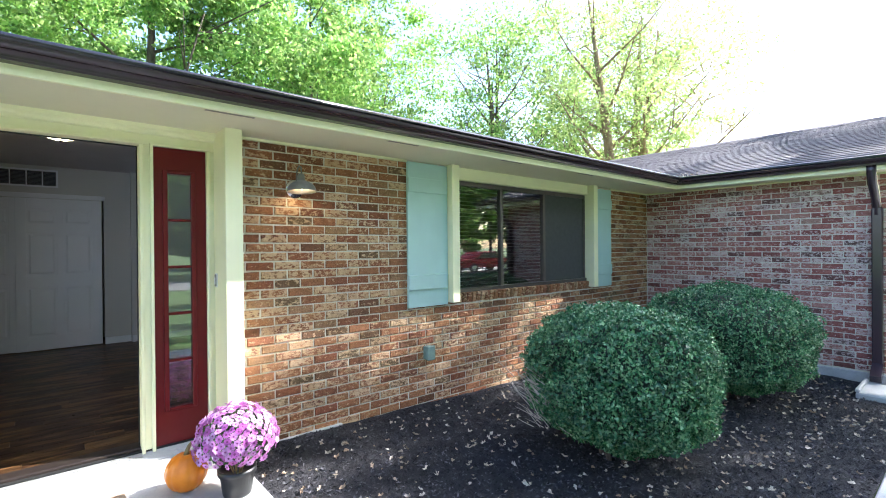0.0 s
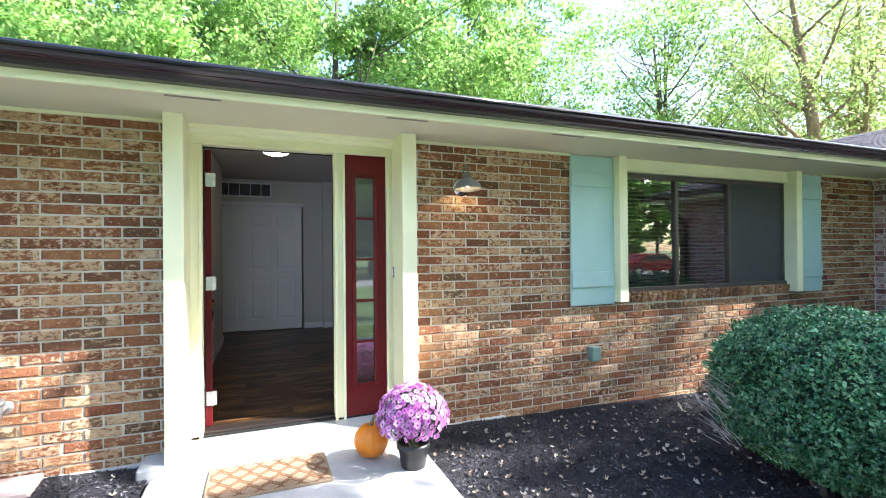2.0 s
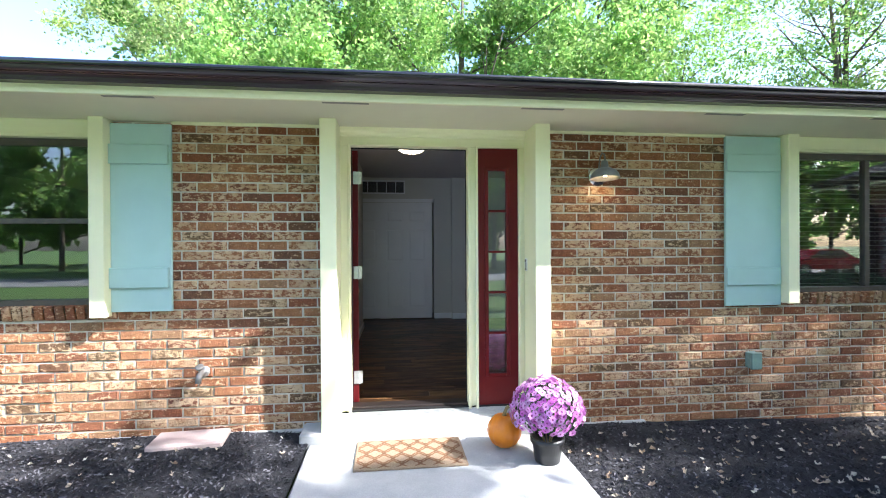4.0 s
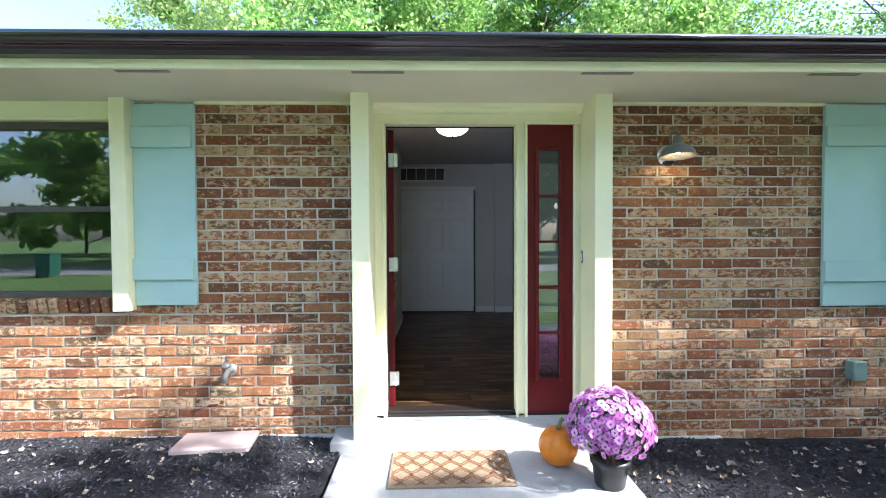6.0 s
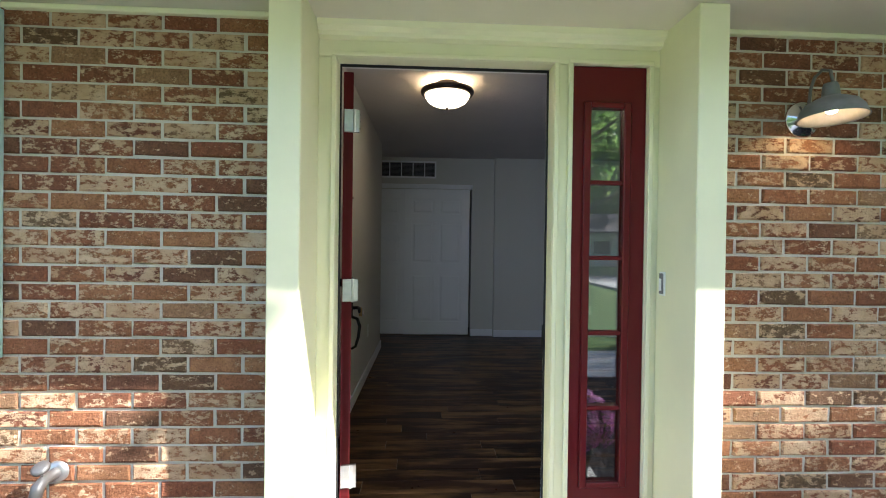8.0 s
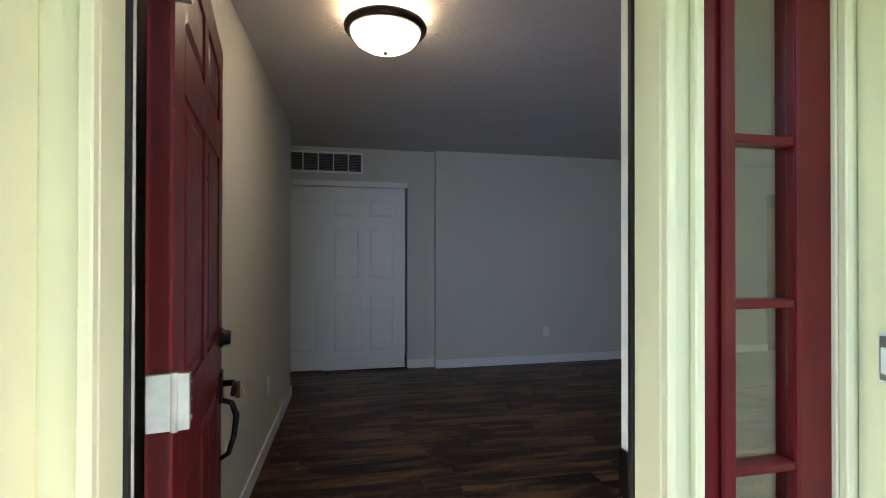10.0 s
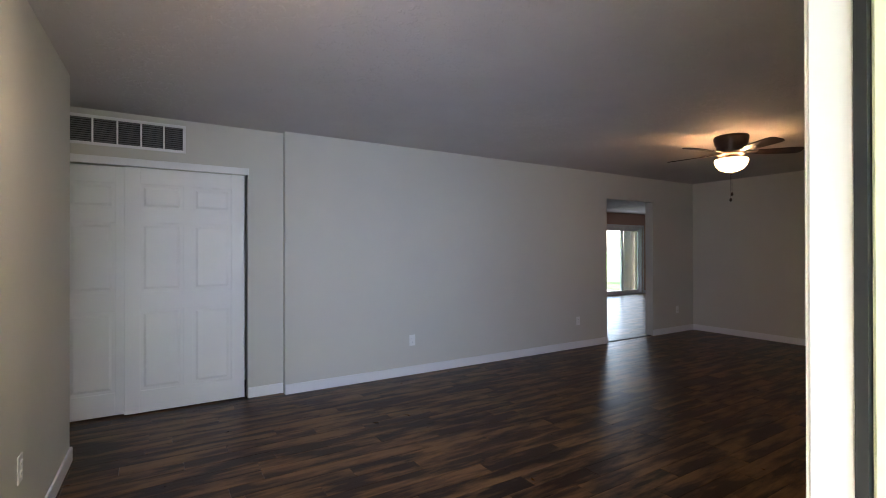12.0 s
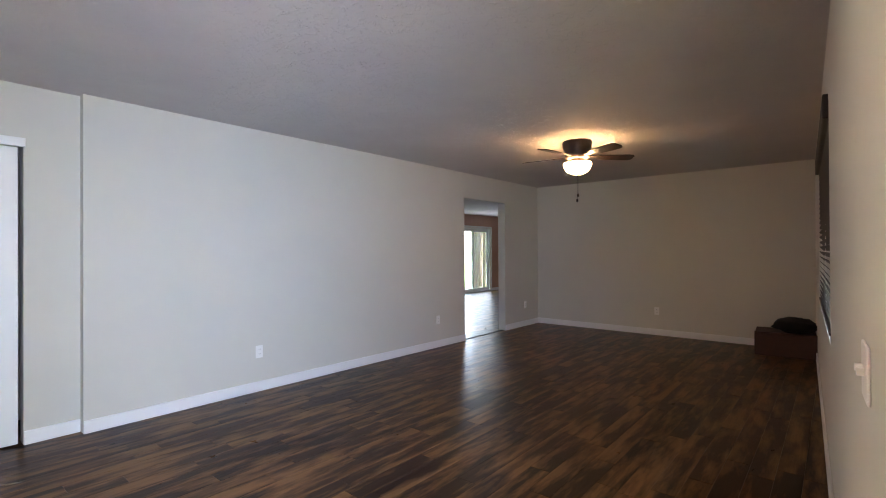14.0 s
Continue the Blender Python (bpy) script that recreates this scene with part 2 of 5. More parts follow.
def make_concrete(name, lo, hi):
    m = Mat(name, 0.85)
    a = m.noise(1.6, 8, 0.7)
    c = m.mix(0.35, m.ramp(a, [(0.3, lo), (0.7, hi)]), m.ramp(m.noise(150, 3, 0.8), [(0.35, (0.55, 0.55, 0.55)), (0.6, (1, 1, 1))]), "MULTIPLY")
    c = m.mix(m.ramp(m.noise(5, 7, 0.75), [(0.60, (0, 0, 0)), (0.72, (0.5, 0.5, 0.5))]), c, k(lo, 0.6))
    m.color(c)
    m.bump(m.noise(220, 4, 0.7), 0.35, 0.004)
    return m.m


CONCRETE = make_concrete("concrete", (0.36, 0.36, 0.35), (0.54, 0.53, 0.51))
PINKSTONE = make_concrete("pink_concrete", (0.42, 0.31, 0.28), (0.58, 0.46, 0.42))


def make_floor():
    m = Mat("walnut_plank", 0.3, 0.0, 0.12)
    r = m.rand()
    base = m.ramp(r, [(0.0, (0.012, 0.0055, 0.003)), (0.35, (0.023, 0.010, 0.0055)), (0.65, (0.036, 0.016, 0.008)), (0.85, (0.017, 0.0075, 0.004)), (1.0, (0.052, 0.026, 0.012))])
    blot = m.noise(2.0, 5, 0.60, (0.9, 4.6, 1), offset=r)
    base = m.mix(m.ramp(blot, [(0.45, (0, 0, 0)), (0.62, (0.80, 0.80, 0.80))]), base, (0.23, 0.122, 0.048))
    grain = m.noise(26, 6, 0.7, (0.10, 1.6, 1), offset=r)
    base = m.mix(0.45, base, m.ramp(grain, [(0.32, (0.3, 0.26, 0.22)), (0.66, (1, 1, 1))]), "MULTIPLY")
    m.color(base)
    m.rough(m.noise(7, 4), 0.22, 0.40)
    m.bump(m.math("ADD", grain, m.noise(4, 3, 0.5, (0.5, 2, 1))), 0.12, 0.006)
    return m.m


PLANK = make_floor()


def make_ceiling():
    m = Mat("stomped_ceiling", 0.9)
    m.color(m.ramp(m.noise(1.5, 4), [(0.3, (0.53, 0.495, 0.475)), (0.7, (0.58, 0.545, 0.52))]))
    a = m.noise(13, 3, 0.55)
    st = m.ramp(m.noise(30, 5, 0.62, (1, 1, 1)), [(0.53, (0, 0, 0)), (0.60, (1, 1, 1))])
    m.bump(m.math("MULTIPLY", st, m.ramp(a, [(0.40, (0, 0, 0)), (0.6, (1, 1, 1))])), 0.55, 0.008)
    return m.m


CEIL = make_ceiling()


def make_shingle():
    m = Mat("asphalt_shingle", 0.75)
    r = m.rand()
    c = m.ramp(r, [(0.0, (0.055, 0.046, 0.058)), (0.5, (0.068, 0.058, 0.070)), (1.0, (0.082, 0.072, 0.085))])
    c = m.mix(0.3, c, m.ramp(m.noise(1.2, 5, 0.6), [(0.3, (0.6, 0.6, 0.6)), (0.7, (1, 1, 1))]), "MULTIPLY")
    m.color(c)
    m.bump(m.noise(300, 3), 0.3, 0.003)
    return m.m


SHINGLE = make_shingle()


def make_mat():
    """Coir: straw-coloured fibre."""
    m = Mat("coir_fibre", 0.95)
    m.color(m.ramp(m.noise(120, 4, 0.8), [(0.3, (0.21, 0.14, 0.085)), (0.7, (0.37, 0.275, 0.18))]))
    m.bump(m.noise(300, 3, 0.8), 0.9, 0.006)
    return m.m


COIR = make_mat()
COIRDARK = plain("printed_brown", (0.17, 0.085, 0.04), 0.95)


def make_pumpkin():
    m = Mat("pumpkin_skin", 0.38)
    m.color(m.ramp(m.noise(9, 5), [(0.3, (0.66, 0.17, 0.008)), (0.7, (0.82, 0.26, 0.014))]))
    m.bump(m.noise(60, 3), 0.15, 0.004)
    return m.m


PUMPKIN = make_pumpkin()
STALK = plain("dry_stalk", (0.22, 0.17, 0.07), 0.8)
LEATHER = plain("brown_carton", (0.055, 0.02, 0.014), 0.6)
FABRIC = plain("black_fabric", (0.006, 0.006, 0.007), 0.9)
BRASS = plain("brass_key", (0.60, 0.42, 0.16), 0.3, 0.9)
CARRED = plain("red_car_paint", (0.30, 0.012, 0.03), 0.2, 0.2, 0.05)
BINGREEN = plain("green_bin", (0.02, 0.10, 0.07), 0.5)


# ---- mesh helpers ----
def quick(bm, name):
    me = bpy.data.meshes.new(name)
    bm.to_mesh(me)
    bm.free()
    return me


def part(name, bm, material, parent=None, label="", smooth=False):
    """One bmesh as one mesh object, under a thing or a part."""
    me = quick(bm, name)
    me.materials.append(material)
    if smooth:
        me.shade_smooth()
    ob = new(name, me)
    ob.parent = parent
    if label:
        ob["label"] = label
    return ob


def thing(name, label, category, at=(0, 0, 0), turn=0, group="", kind=""):
    ob = new(name)
    ob.empty_display_size = 0.1
    ob.matrix_world = pose(*at, 0, 0, turn)
    return tagged(ob, label, category, group, kind)


def setting(name, bm, material, label="", category="", smooth=False):
    return tagged(part(name, bm, material, None, "", smooth), label, category, "", "structure")


def box(x0, x1, y0, y1, z0, z1, bev=0.0, bm=None):
    own = bmesh.new()
    bmesh.ops.create_cube(own, size=1)
    for v in own.verts:
        v.co = Vector(((x0 + x1) / 2 + v.co.x * (x1 - x0), (y0 + y1) / 2 + v.co.y * (y1 - y0), (z0 + z1) / 2 + v.co.z * (z1 - z0)))
    if bev:
        bmesh.ops.bevel(own, geom=own.edges[:], offset=bev, segments=1, affect="EDGES")
    if bm is None:
        return own
    return join(bm, own)


def join(bm, other):
    me = quick(other, "tmp")
    bm.from_mesh(me)
    bpy.data.meshes.remove(me)
    return bm


def prism(pts, axis, a, b):
    """A closed outline (two coordinates) drawn out along x or y."""
    bm = bmesh.new()
    ends = []
    for v in (a, b):
        ends.append([bm.verts.new((v, p, q) if axis == "x" else (p, v, q) if axis == "y" else (p, q, v)) for p, q in pts])
    n = len(pts)
    for i in range(n):
        bm.faces.new((ends[0][i], ends[0][(i + 1) % n], ends[1][(i + 1) % n], ends[1][i]))
    bm.faces.new(ends[0])
    bm.faces.new(ends[1])
    bmesh.ops.recalc_face_normals(bm, faces=bm.faces[:])
    return bm


def lathe(profile, seg=24, at=(0, 0, 0), bm=None, close=False):
    """Turn a profile of (radius, height) about z."""
    bm = bm or bmesh.new()
    rings = []
    for r, z in profile:
        if r < 1e-5:
            rings.append([bm.verts.new((at[0], at[1], at[2] + z))])
        else:
            rings.append([bm.verts.new((at[0] + r * math.cos(2 * math.pi * i / seg), at[1] + r * math.sin(2 * math.pi * i / seg), at[2] + z)) for i in range(seg)])
    for p, q in zip(rings, rings[1:]):
        for i in range(seg):
            j = (i + 1) % seg
            if len(p) == 1 and len(q) == 1:
                continue
            if len(p) == 1:
                bm.faces.new((p[0], q[i], q[j]))
            elif len(q) == 1:
                bm.faces.new((p[i], p[j], q[0]))
            else:
                bm.faces.new((p[i], p[j], q[j], q[i]))
    bmesh.ops.recalc_face_normals(bm, faces=bm.faces[:])
    return bm


def tube(pts, radii, seg=8, bm=None, caps=True):
    """A round bar through points, with a radius at each."""
    bm = bm or bmesh.new()
    pts = [Vector(p) for p in pts]
    if isinstance(radii, (int, float)):
        radii = [radii] * len(pts)
    rings = []
    side = None
    for i, p in enumerate(pts):
        d = (pts[min(i + 1, len(pts) - 1)] - pts[max(i - 1, 0)]).normalized()
        if side is None:
            side = d.orthogonal().normalized()
        side = (side - d * side.dot(d)).normalized()
        up = d.cross(side)
        rings.append([bm.verts.new(p + (side * math.cos(2 * math.pi * j / seg) + up * math.sin(2 * math.pi * j / seg)) * radii[i]) for j in range(seg)])
    for p, q in zip(rings, rings[1:]):
        for i in range(seg):
            j = (i + 1) % seg
            bm.faces.new((p[i], p[j], q[j], q[i]))
    if caps:
        bm.faces.new(rings[0][::-1])
        bm.faces.new(rings[-1])
    return bm


def quads(name, centres, sizes, rng, material, parent=None, label="", bend=0.25, long=1.6, normals=None, spread=1.0):
    """Many small leaves: each a folded diamond of four points."""
    n = len(centres)
    a = rng.normal(size=(n, 3)) * spread
    if normals is not None:
        a += normals
    a /= np.linalg.norm(a, axis=1, keepdims=True) + 1e-9
    b = np.cross(a, rng.normal(size=(n, 3)))
    b /= np.linalg.norm(b, axis=1, keepdims=True) + 1e-9
    c = np.cross(a, b)
    s = sizes[:, None]
    v = np.empty((n, 4, 3))
    v[:, 0] = centres - b * s * long / 2
    v[:, 1] = centres + c * s / 2 + a * s * bend
    v[:, 2] = centres + b * s * long / 2
    v[:, 3] = centres - c * s / 2 + a * s * bend
    me = bpy.data.meshes.new(name)
    me.from_pydata(v.reshape(-1, 3).tolist(), [], [(4 * i, 4 * i + 1, 4 * i + 2, 4 * i + 3) for i in range(n)])
    me.materials.append(material)
    ob = new(name, me)
    ob.parent = parent
    if label:
        ob["label"] = label
    return ob


# ---- plan ----
SOF = 2.165          # soffit and top of the brickwork
CEIL_Z = 2.455
IN_Y = 0.205         # inner face of the front wall
WALL_Y, CLOSET_Y = 4.455, 4.537
WEST_X, EAST_X = -0.113, 8.079
WING_X = 7.88
STOOP = -0.13
COURSE, BRICKLEN, JOINT, HEAD = 0.0713, 0.2135, 0.0112, 0.0145


def bed_height(x, y):
    """Height of the mulch, which falls away to the east."""
    base = -0.085 + (-0.20) * min(1, max(0, (x + 1.2) / 7.5)) - 0.015 * max(0, -y)
    return base + 0.018 * noise.noise((x * 1.7, y * 1.7, 0)) + 0.008 * noise.noise((x * 7, y * 7, 3))


def grid(x0, x1, y0, y1, step, height):
    bm = bmesh.new()
    nx, ny = int((x1 - x0) / step) + 1, int((y1 - y0) / step) + 1
    vs = [[bm.verts.new((x0 + (x1 - x0) * i / nx, y0 + (y1 - y0) * j / ny, 0)) for j in range(ny + 1)] for i in range(nx + 1)]
    for row in vs:
        for v in row:
            v.co.z = height(v.co.x, v.co.y)
    for i in range(nx):
        for j in range(ny):
            bm.faces.new((vs[i][j], vs[i + 1][j], vs[i + 1][j + 1], vs[i][j + 1]))
    return bm


# ---- ground ----
bm = bmesh.new()
bmesh.ops.create_grid(bm, x_segments=40, y_segments=40, size=400)
for v in bm.verts:
    v.co.z = -0.42
setting("ground", bm, GRASSMAT, "mown green lawn", "lawn")
setting("road", box(-150, 150, -24.5, -18.5, -0.6, -0.40), ASPHALT, "sunlit grey asphalt road", "road")
setting("pavement_walk", box(-4, 7.9, -4.7, -3.12, -0.6, -0.29, 0.01), CONCRETE, "grey concrete front walk", "pavement")
setting("pavement_drive", box(7.9, 13.5, -18.5, -3.1, -0.6, -0.31, 0.01), CONCRETE, "grey concrete driveway", "driveway")
bm = box(-0.275, 1.45, -1.75, -0.23, -0.6, STOOP, 0.012)
box(-0.275, 1.45, -3.115, -1.765, -0.6, STOOP - 0.004, 0.012, bm)
setting("pavement_stoop", bm, CONCRETE, "worn grey concrete stoop slab", "stoop")
bm = box(-0.34, 1.60, -0.235, 0.09, -0.6, -0.06, 0.012)
setting("pavement_step", bm, CONCRETE, "grey concrete entry step", "step")
bm = box(-6.0, -0.345, -0.035, 0.05, -0.6, -0.10, 0.006)
box(1.605, 2.35, -0.03, 0.05, -0.6, -0.16, 0.006, bm)
setting("foundation", bm, CONCRETE, "concrete foundation ledge under the brick", "foundation")
setting("mulch_bed_west", grid(-6, -0.275, -2.9, -0.036, 0.06, bed_height), MULCH, "black mulch bed with fallen leaves", "mulch bed")
setting("mulch_bed_east", grid(1.455, WING_X - 0.01, -3.115, 0.009, 0.06, bed_height), MULCH, "black mulch bed with fallen leaves", "mulch bed")


# ---- brickwork ----
def brick_mesh(length, i, height=COURSE - JOINT, depth=0.06):
    """One tumbled brick: its face inset, its corners a little off square. x along the wall, -y outward."""
    rng = random.Random(i)
    me = bpy.data.meshes.new("brick")
    h, l, d = height / 2, length / 2, 0.006
    j = lambda: rng.uniform(-0.003, 0.003)
    vs = [(sx * l, depth, sz * h) for sx, sz in ((-1, -1), (1, -1), (1, 1), (-1, 1))]
    vs += [(sx * l + j(), 0.006, sz * h + j()) for sx, sz in ((-1, -1), (1, -1), (1, 1), (-1, 1))]
    vs += [(sx * (l - d) + j(), j(), sz * (h - d) + j()) for sx, sz in ((-1, -1), (1, -1), (1, 1), (-1, 1))]
    fs = [(8, 9, 10, 11)]
    for a in range(4):
        b = (a + 1) % 4
        fs += [(a, b, 4 + b, 4 + a), (4 + a, 4 + b, 8 + b, 8 + a)]
    me.from_pydata(vs, [], fs)
    return me


BRICKS = {}


def brick_data(length, i, material, height=COURSE - JOINT):
    key = (round(length, 2), i % 4, material.name, round(height, 3))
    if key not in BRICKS:
        BRICKS[key] = brick_mesh(key[0], hash(key[:2]) % 1000, height)
        BRICKS[key].materials.append(material)
    return BRICKS[key]


def spans(a, b, z, holes):
    """What is left of [a, b] at height z outside the holes."""
    left = [(a, b)]
    for x0, x1, z0, z1 in holes:
        if not z0 < z < z1:
            continue
        nxt = []
        for p, q in left:
            if q <= x0 or p >= x1:
                nxt.append((p, q))
                continue
            if p < x0:
                nxt.append((p, x0))
            if q > x1:
                nxt.append((x1, q))
        left = nxt
    return left


def brick_places(a, b, top, bottom, holes):
    out = []
    row, z = 0, top - COURSE / 2
    while z > bottom:
        x = a - (BRICKLEN / 2 if row % 2 else 0)
        while x < b:
            for p, q in spans(max(a, x), min(b, x + BRICKLEN - HEAD), z, holes):
                if q - p > 0.035:
                    out.append(((p + q) / 2, z, q - p, row))
            x += BRICKLEN
        row, z = row + 1, z - COURSE
    return out


def lay(wall, places, to_world, near, material):
    """The bricks of a wall: those near as parts, the rest as one mesh."""
    verts, faces = [], []
    for i, (x, z, length, row) in enumerate(places):
        me = brick_data(length, i * 7 + row, material)
        shift = Vector((0, random.uniform(-0.0025, 0.0025), 0))
        m = to_world @ Matrix.Translation(Vector((x, 0, z)) + shift)
        if near(x, z):
            ob = new("brick", me)
            ob.parent = wall
            ob.matrix_world = m
        else:
            o = len(verts)
            verts += [tuple(m @ v.co) for v in me.vertices]
            faces += [tuple(o + q for q in p.vertices) for p in me.polygons]
    me = bpy.data.meshes.new("brickwork")
    me.from_pydata(verts, [], faces)
    me.materials.append(material)
    ob = new("brickwork", me)
    ob.parent = wall
    ob["kind"] = "stuff"


DOOR_HOLE = (-0.19, 1.492, -1, 3)
WIN_R = (3.55, 6.24, 0.745, 3)
WIN_L = (-4.60, -1.66, 0.745, 3)


def wall_with_holes(x0, x1, y0, y1, z0, z1, holes):
    """A slab along x, cut through by rectangular holes."""
    bm = bmesh.new()
    xs = sorted({x0, x1, *[h[0] for h in holes], *[h[1] for h in holes]})
    for a, b in zip(xs, xs[1:]):
        cuts = [(max(z0, h[2]), min(z1, h[3])) for h in holes if h[0] <= a and h[1] >= b]
        z = z0
        for p, q in sorted(cuts):
            if p > z:
                box(a, b, y0, y1, z, p, 0, bm)
            z = max(z, q)
        if z < z1:
            box(a, b, y0, y1, z, z1, 0, bm)
    bmesh.ops.remove_doubles(bm, verts=bm.verts[:], dist=0.0005)
    return bm


holes_out = [DOOR_HOLE, WIN_R, WIN_L]
wall_south = setting("wall_south", wall_with_holes(-6.0, WING_X + 0.1, 0.010, 0.10, -0.5, SOF, holes_out), MORTAR,
                     "front wall of mottled tan and red tumbled brick", "brick wall")
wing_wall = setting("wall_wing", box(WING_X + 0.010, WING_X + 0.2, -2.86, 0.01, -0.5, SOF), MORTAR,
                    "wing wall of mottled red brick tinted purplish for sky light", "brick wall")
setting("wall_wing_south", box(WING_X + 0.2, 15.2, -2.86, -2.76, -0.5, SOF), MORTAR, "brick end wall of the wing", "brick wall")
setting("wall_wing_east", box(15.1, 15.2, -2.76, 9.2, -0.5, SOF), MORTAR, "brick east wall of the house", "brick wall")
setting("foundation_wing", box(WING_X - 0.03, WING_X + 0.05, -2.86, -0.031, -0.6, -0.21, 0.006), CONCRETE,
        "concrete foundation ledge under the wing", "foundation")

# ---- inner walls, floor, ceiling ----
ENTRY = (-0.085, 1.385, -1, 2.12)
GLAZED_R = (3.65, 6.14, 0.80, 2.10)
GLAZED_L = (-4.50, -1.77, 0.80, 2.10)


def front_y(x):
    """Room face of the front wall, turned out of square to fit the camera's view."""
    return 0.245 + 0.038 * (x - 1.385)


def out_of_square(bm):
    for v in bm.verts:
        if v.co.x > 1.3 and v.co.y > IN_Y - 0.001:
            v.co.y += front_y(v.co.x) - IN_Y
    return bm


def splayed(bm):
    """The entry wall, opened a little towards the front door to fit the camera's view."""
    for v in bm.verts:
        v.co.x -= 0.021 * (3.755 - min(3.755, v.co.y))
    return bm


setting("wall_south_inner", out_of_square(wall_with_holes(-6.0, 15.1, 0.10, IN_Y, -0.3, CEIL_Z, [ENTRY, GLAZED_R, GLAZED_L])), GREIGE,
        "greige painted plaster wall", "wall")
setting("wall_west", splayed(box(WEST_X - 0.12, WEST_X, IN_Y, 3.755, 0, CEIL_Z)), GREIGE, "greige painted entry wall", "wall")
setting("wall_hall", box(-2.4, WEST_X - 0.12, 3.635, 3.755, 0, CEIL_Z), GREIGE, "greige painted hall wall", "wall")
setting("wall_hall_end", box(-2.5, -2.4, 3.635, 5.3, 0, CEIL_Z), GREIGE, "greige painted hall wall", "wall")
CLOSET = (-0.73, 1.066, -1, 2.075)
setting("wall_closet", wall_with_holes(-2.4, 1.378, CLOSET_Y, CLOSET_Y + 0.11, 0, CEIL_Z, [CLOSET]), GREIGE,
        "greige painted closet wall", "wall")
setting("wall_closet_back", box(-1.0, 1.38, 5.2, 5.3, 0, CEIL_Z), GREIGE, "closet back wall", "wall")
setting("wall_closet_side", box(-1.0, -0.9, CLOSET_Y + 0.11, 5.2, 0, CEIL_Z), GREIGE, "closet side wall", "wall")
PASS = (5.89, 6.978, -1, 2.086)
setting("wall_north", wall_with_holes(1.378, EAST_X + 0.1, WALL_Y, WALL_Y + 0.13, 0, CEIL_Z, [PASS]), GREIGE,
        "long greige painted living room wall", "wall")
setting("wall_east", box(EAST_X, EAST_X + 0.1, IN_Y, WALL_Y, 0, CEIL_Z), GREIGE, "greige painted end wall", "wall")
SLIDER = (11.45, 13.28, -1, 2.06)
setting("wall_back", wall_with_holes(-6.0, 15.1, 9.05, 9.2, -0.3, CEIL_Z, [SLIDER]), SALMON, "clay coloured back room wall", "wall")
setting("wall_back_east", box(14.9, 15.1, WALL_Y + 0.13, 9.05, 0, CEIL_Z), SALMON, "clay coloured side wall", "wall")
setting("wall_back_south", box(EAST_X + 0.1, 14.9, WALL_Y, WALL_Y + 0.13, 0, CEIL_Z), SALMON, "clay coloured wall", "wall")
setting("wall_back_west", box(1.38, 1.48, WALL_Y + 0.13, 9.05, 0, CEIL_Z), SALMON, "clay coloured wall", "wall")
setting("wall_house_west", box(-6.0, -5.9, IN_Y, 9.05, -0.3, CEIL_Z), GREIGE, "outer west wall", "wall")
setting("ceiling", box(-5.9, 15.1, IN_Y, 9.05, CEIL_Z, CEIL_Z + 0.08), CEIL, "off-white stomp textured ceiling", "ceiling")
floor = setting("floor", box(-5.9, 15.1, 0.075, 9.05, -0.2, -0.012), RUBBER, "dark walnut plank floor", "floor")

# ---- roof, soffit, gutter ----
EAVE = -0.665
SLOPE = 0.31


def roof_sheet(rows, place, length, seed):
    """Overlapping shingle courses. place(s, u, lift) gives a point, s along the eave and u up the slope."""
    rng = random.Random(seed)
    verts, faces = [], []
    for r in range(rows):
        s = -rng.uniform(0, 0.3)
        while s < min(length, 2.70 + r * 0.142 * 0.955):
            w = rng.choice((0.16, 0.22, 0.3, 0.34))
            e = min(length, s + w - 0.006)
            o = len(verts)
            lift = 0.010 + rng.uniform(0, 0.004)
            u0, u1 = r * 0.142 - rng.uniform(0, 0.006), (r + 1) * 0.142 + 0.03
            for q, l in ((u0, lift), (u1, 0.003)):
                for p in (max(0, s), e):
                    verts.append(place(p, q, l))
            for p in (max(0, s), e):
                verts.append(place(p, u0, -0.004))
            faces += [(o, o + 1, o + 3, o + 2), (o + 4, o + 5, o + 1, o)]
            s += w
    me = bpy.data.meshes.new("shingles")
    me.from_pydata(verts, [], faces)
    me.materials.append(SHINGLE)
    return me


top_y, ridge_z = 4.6, 2.27 + (4.6 - EAVE) * SLOPE
bm = prism([(EAVE, 2.25), (top_y, ridge_z - 0.02), (9.9, 2.25), (9.9, 2.20), (top_y, ridge_z - 0.06), (EAVE + 0.02, 2.225)], "x", -6.5, 15.6)
roof_main = setting("roof_main", bm, SHINGLE, "low main roof of dark brown shingles", "roof")
WEAVE, WRIDGE = 7.42, 11.45
wz = 2.27 + (WRIDGE - WEAVE) * SLOPE
bm = prism([(WEAVE, 2.25), (WRIDGE, wz - 0.02), (15.6, 2.25), (15.6, 2.10), (WRIDGE, wz - 0.14), (WEAVE + 0.02, 2.18)], "y", -3.35, EAVE)
vb = bmesh.new()
tri = [(WEAVE + 0.06, EAVE), (WRIDGE, EAVE), (WRIDGE, EAVE + WRIDGE - WEAVE - 0.06)]
up = [vb.verts.new((x, y, 2.25 + (x - WEAVE) * SLOPE)) for x, y in tri]
dn = [vb.verts.new((x, y, 2.22 + (x - WEAVE) * SLOPE)) for x, y in tri]
vb.faces.new(up)
vb.faces.new(dn[::-1])
for i in range(3):
    vb.faces.new((up[i], dn[i], dn[(i + 1) % 3], up[(i + 1) % 3]))
bm = join(bm, vb)
roof_wing = setting("roof_wing", bm, SHINGLE, "low wing roof of dark brown shingles", "roof")
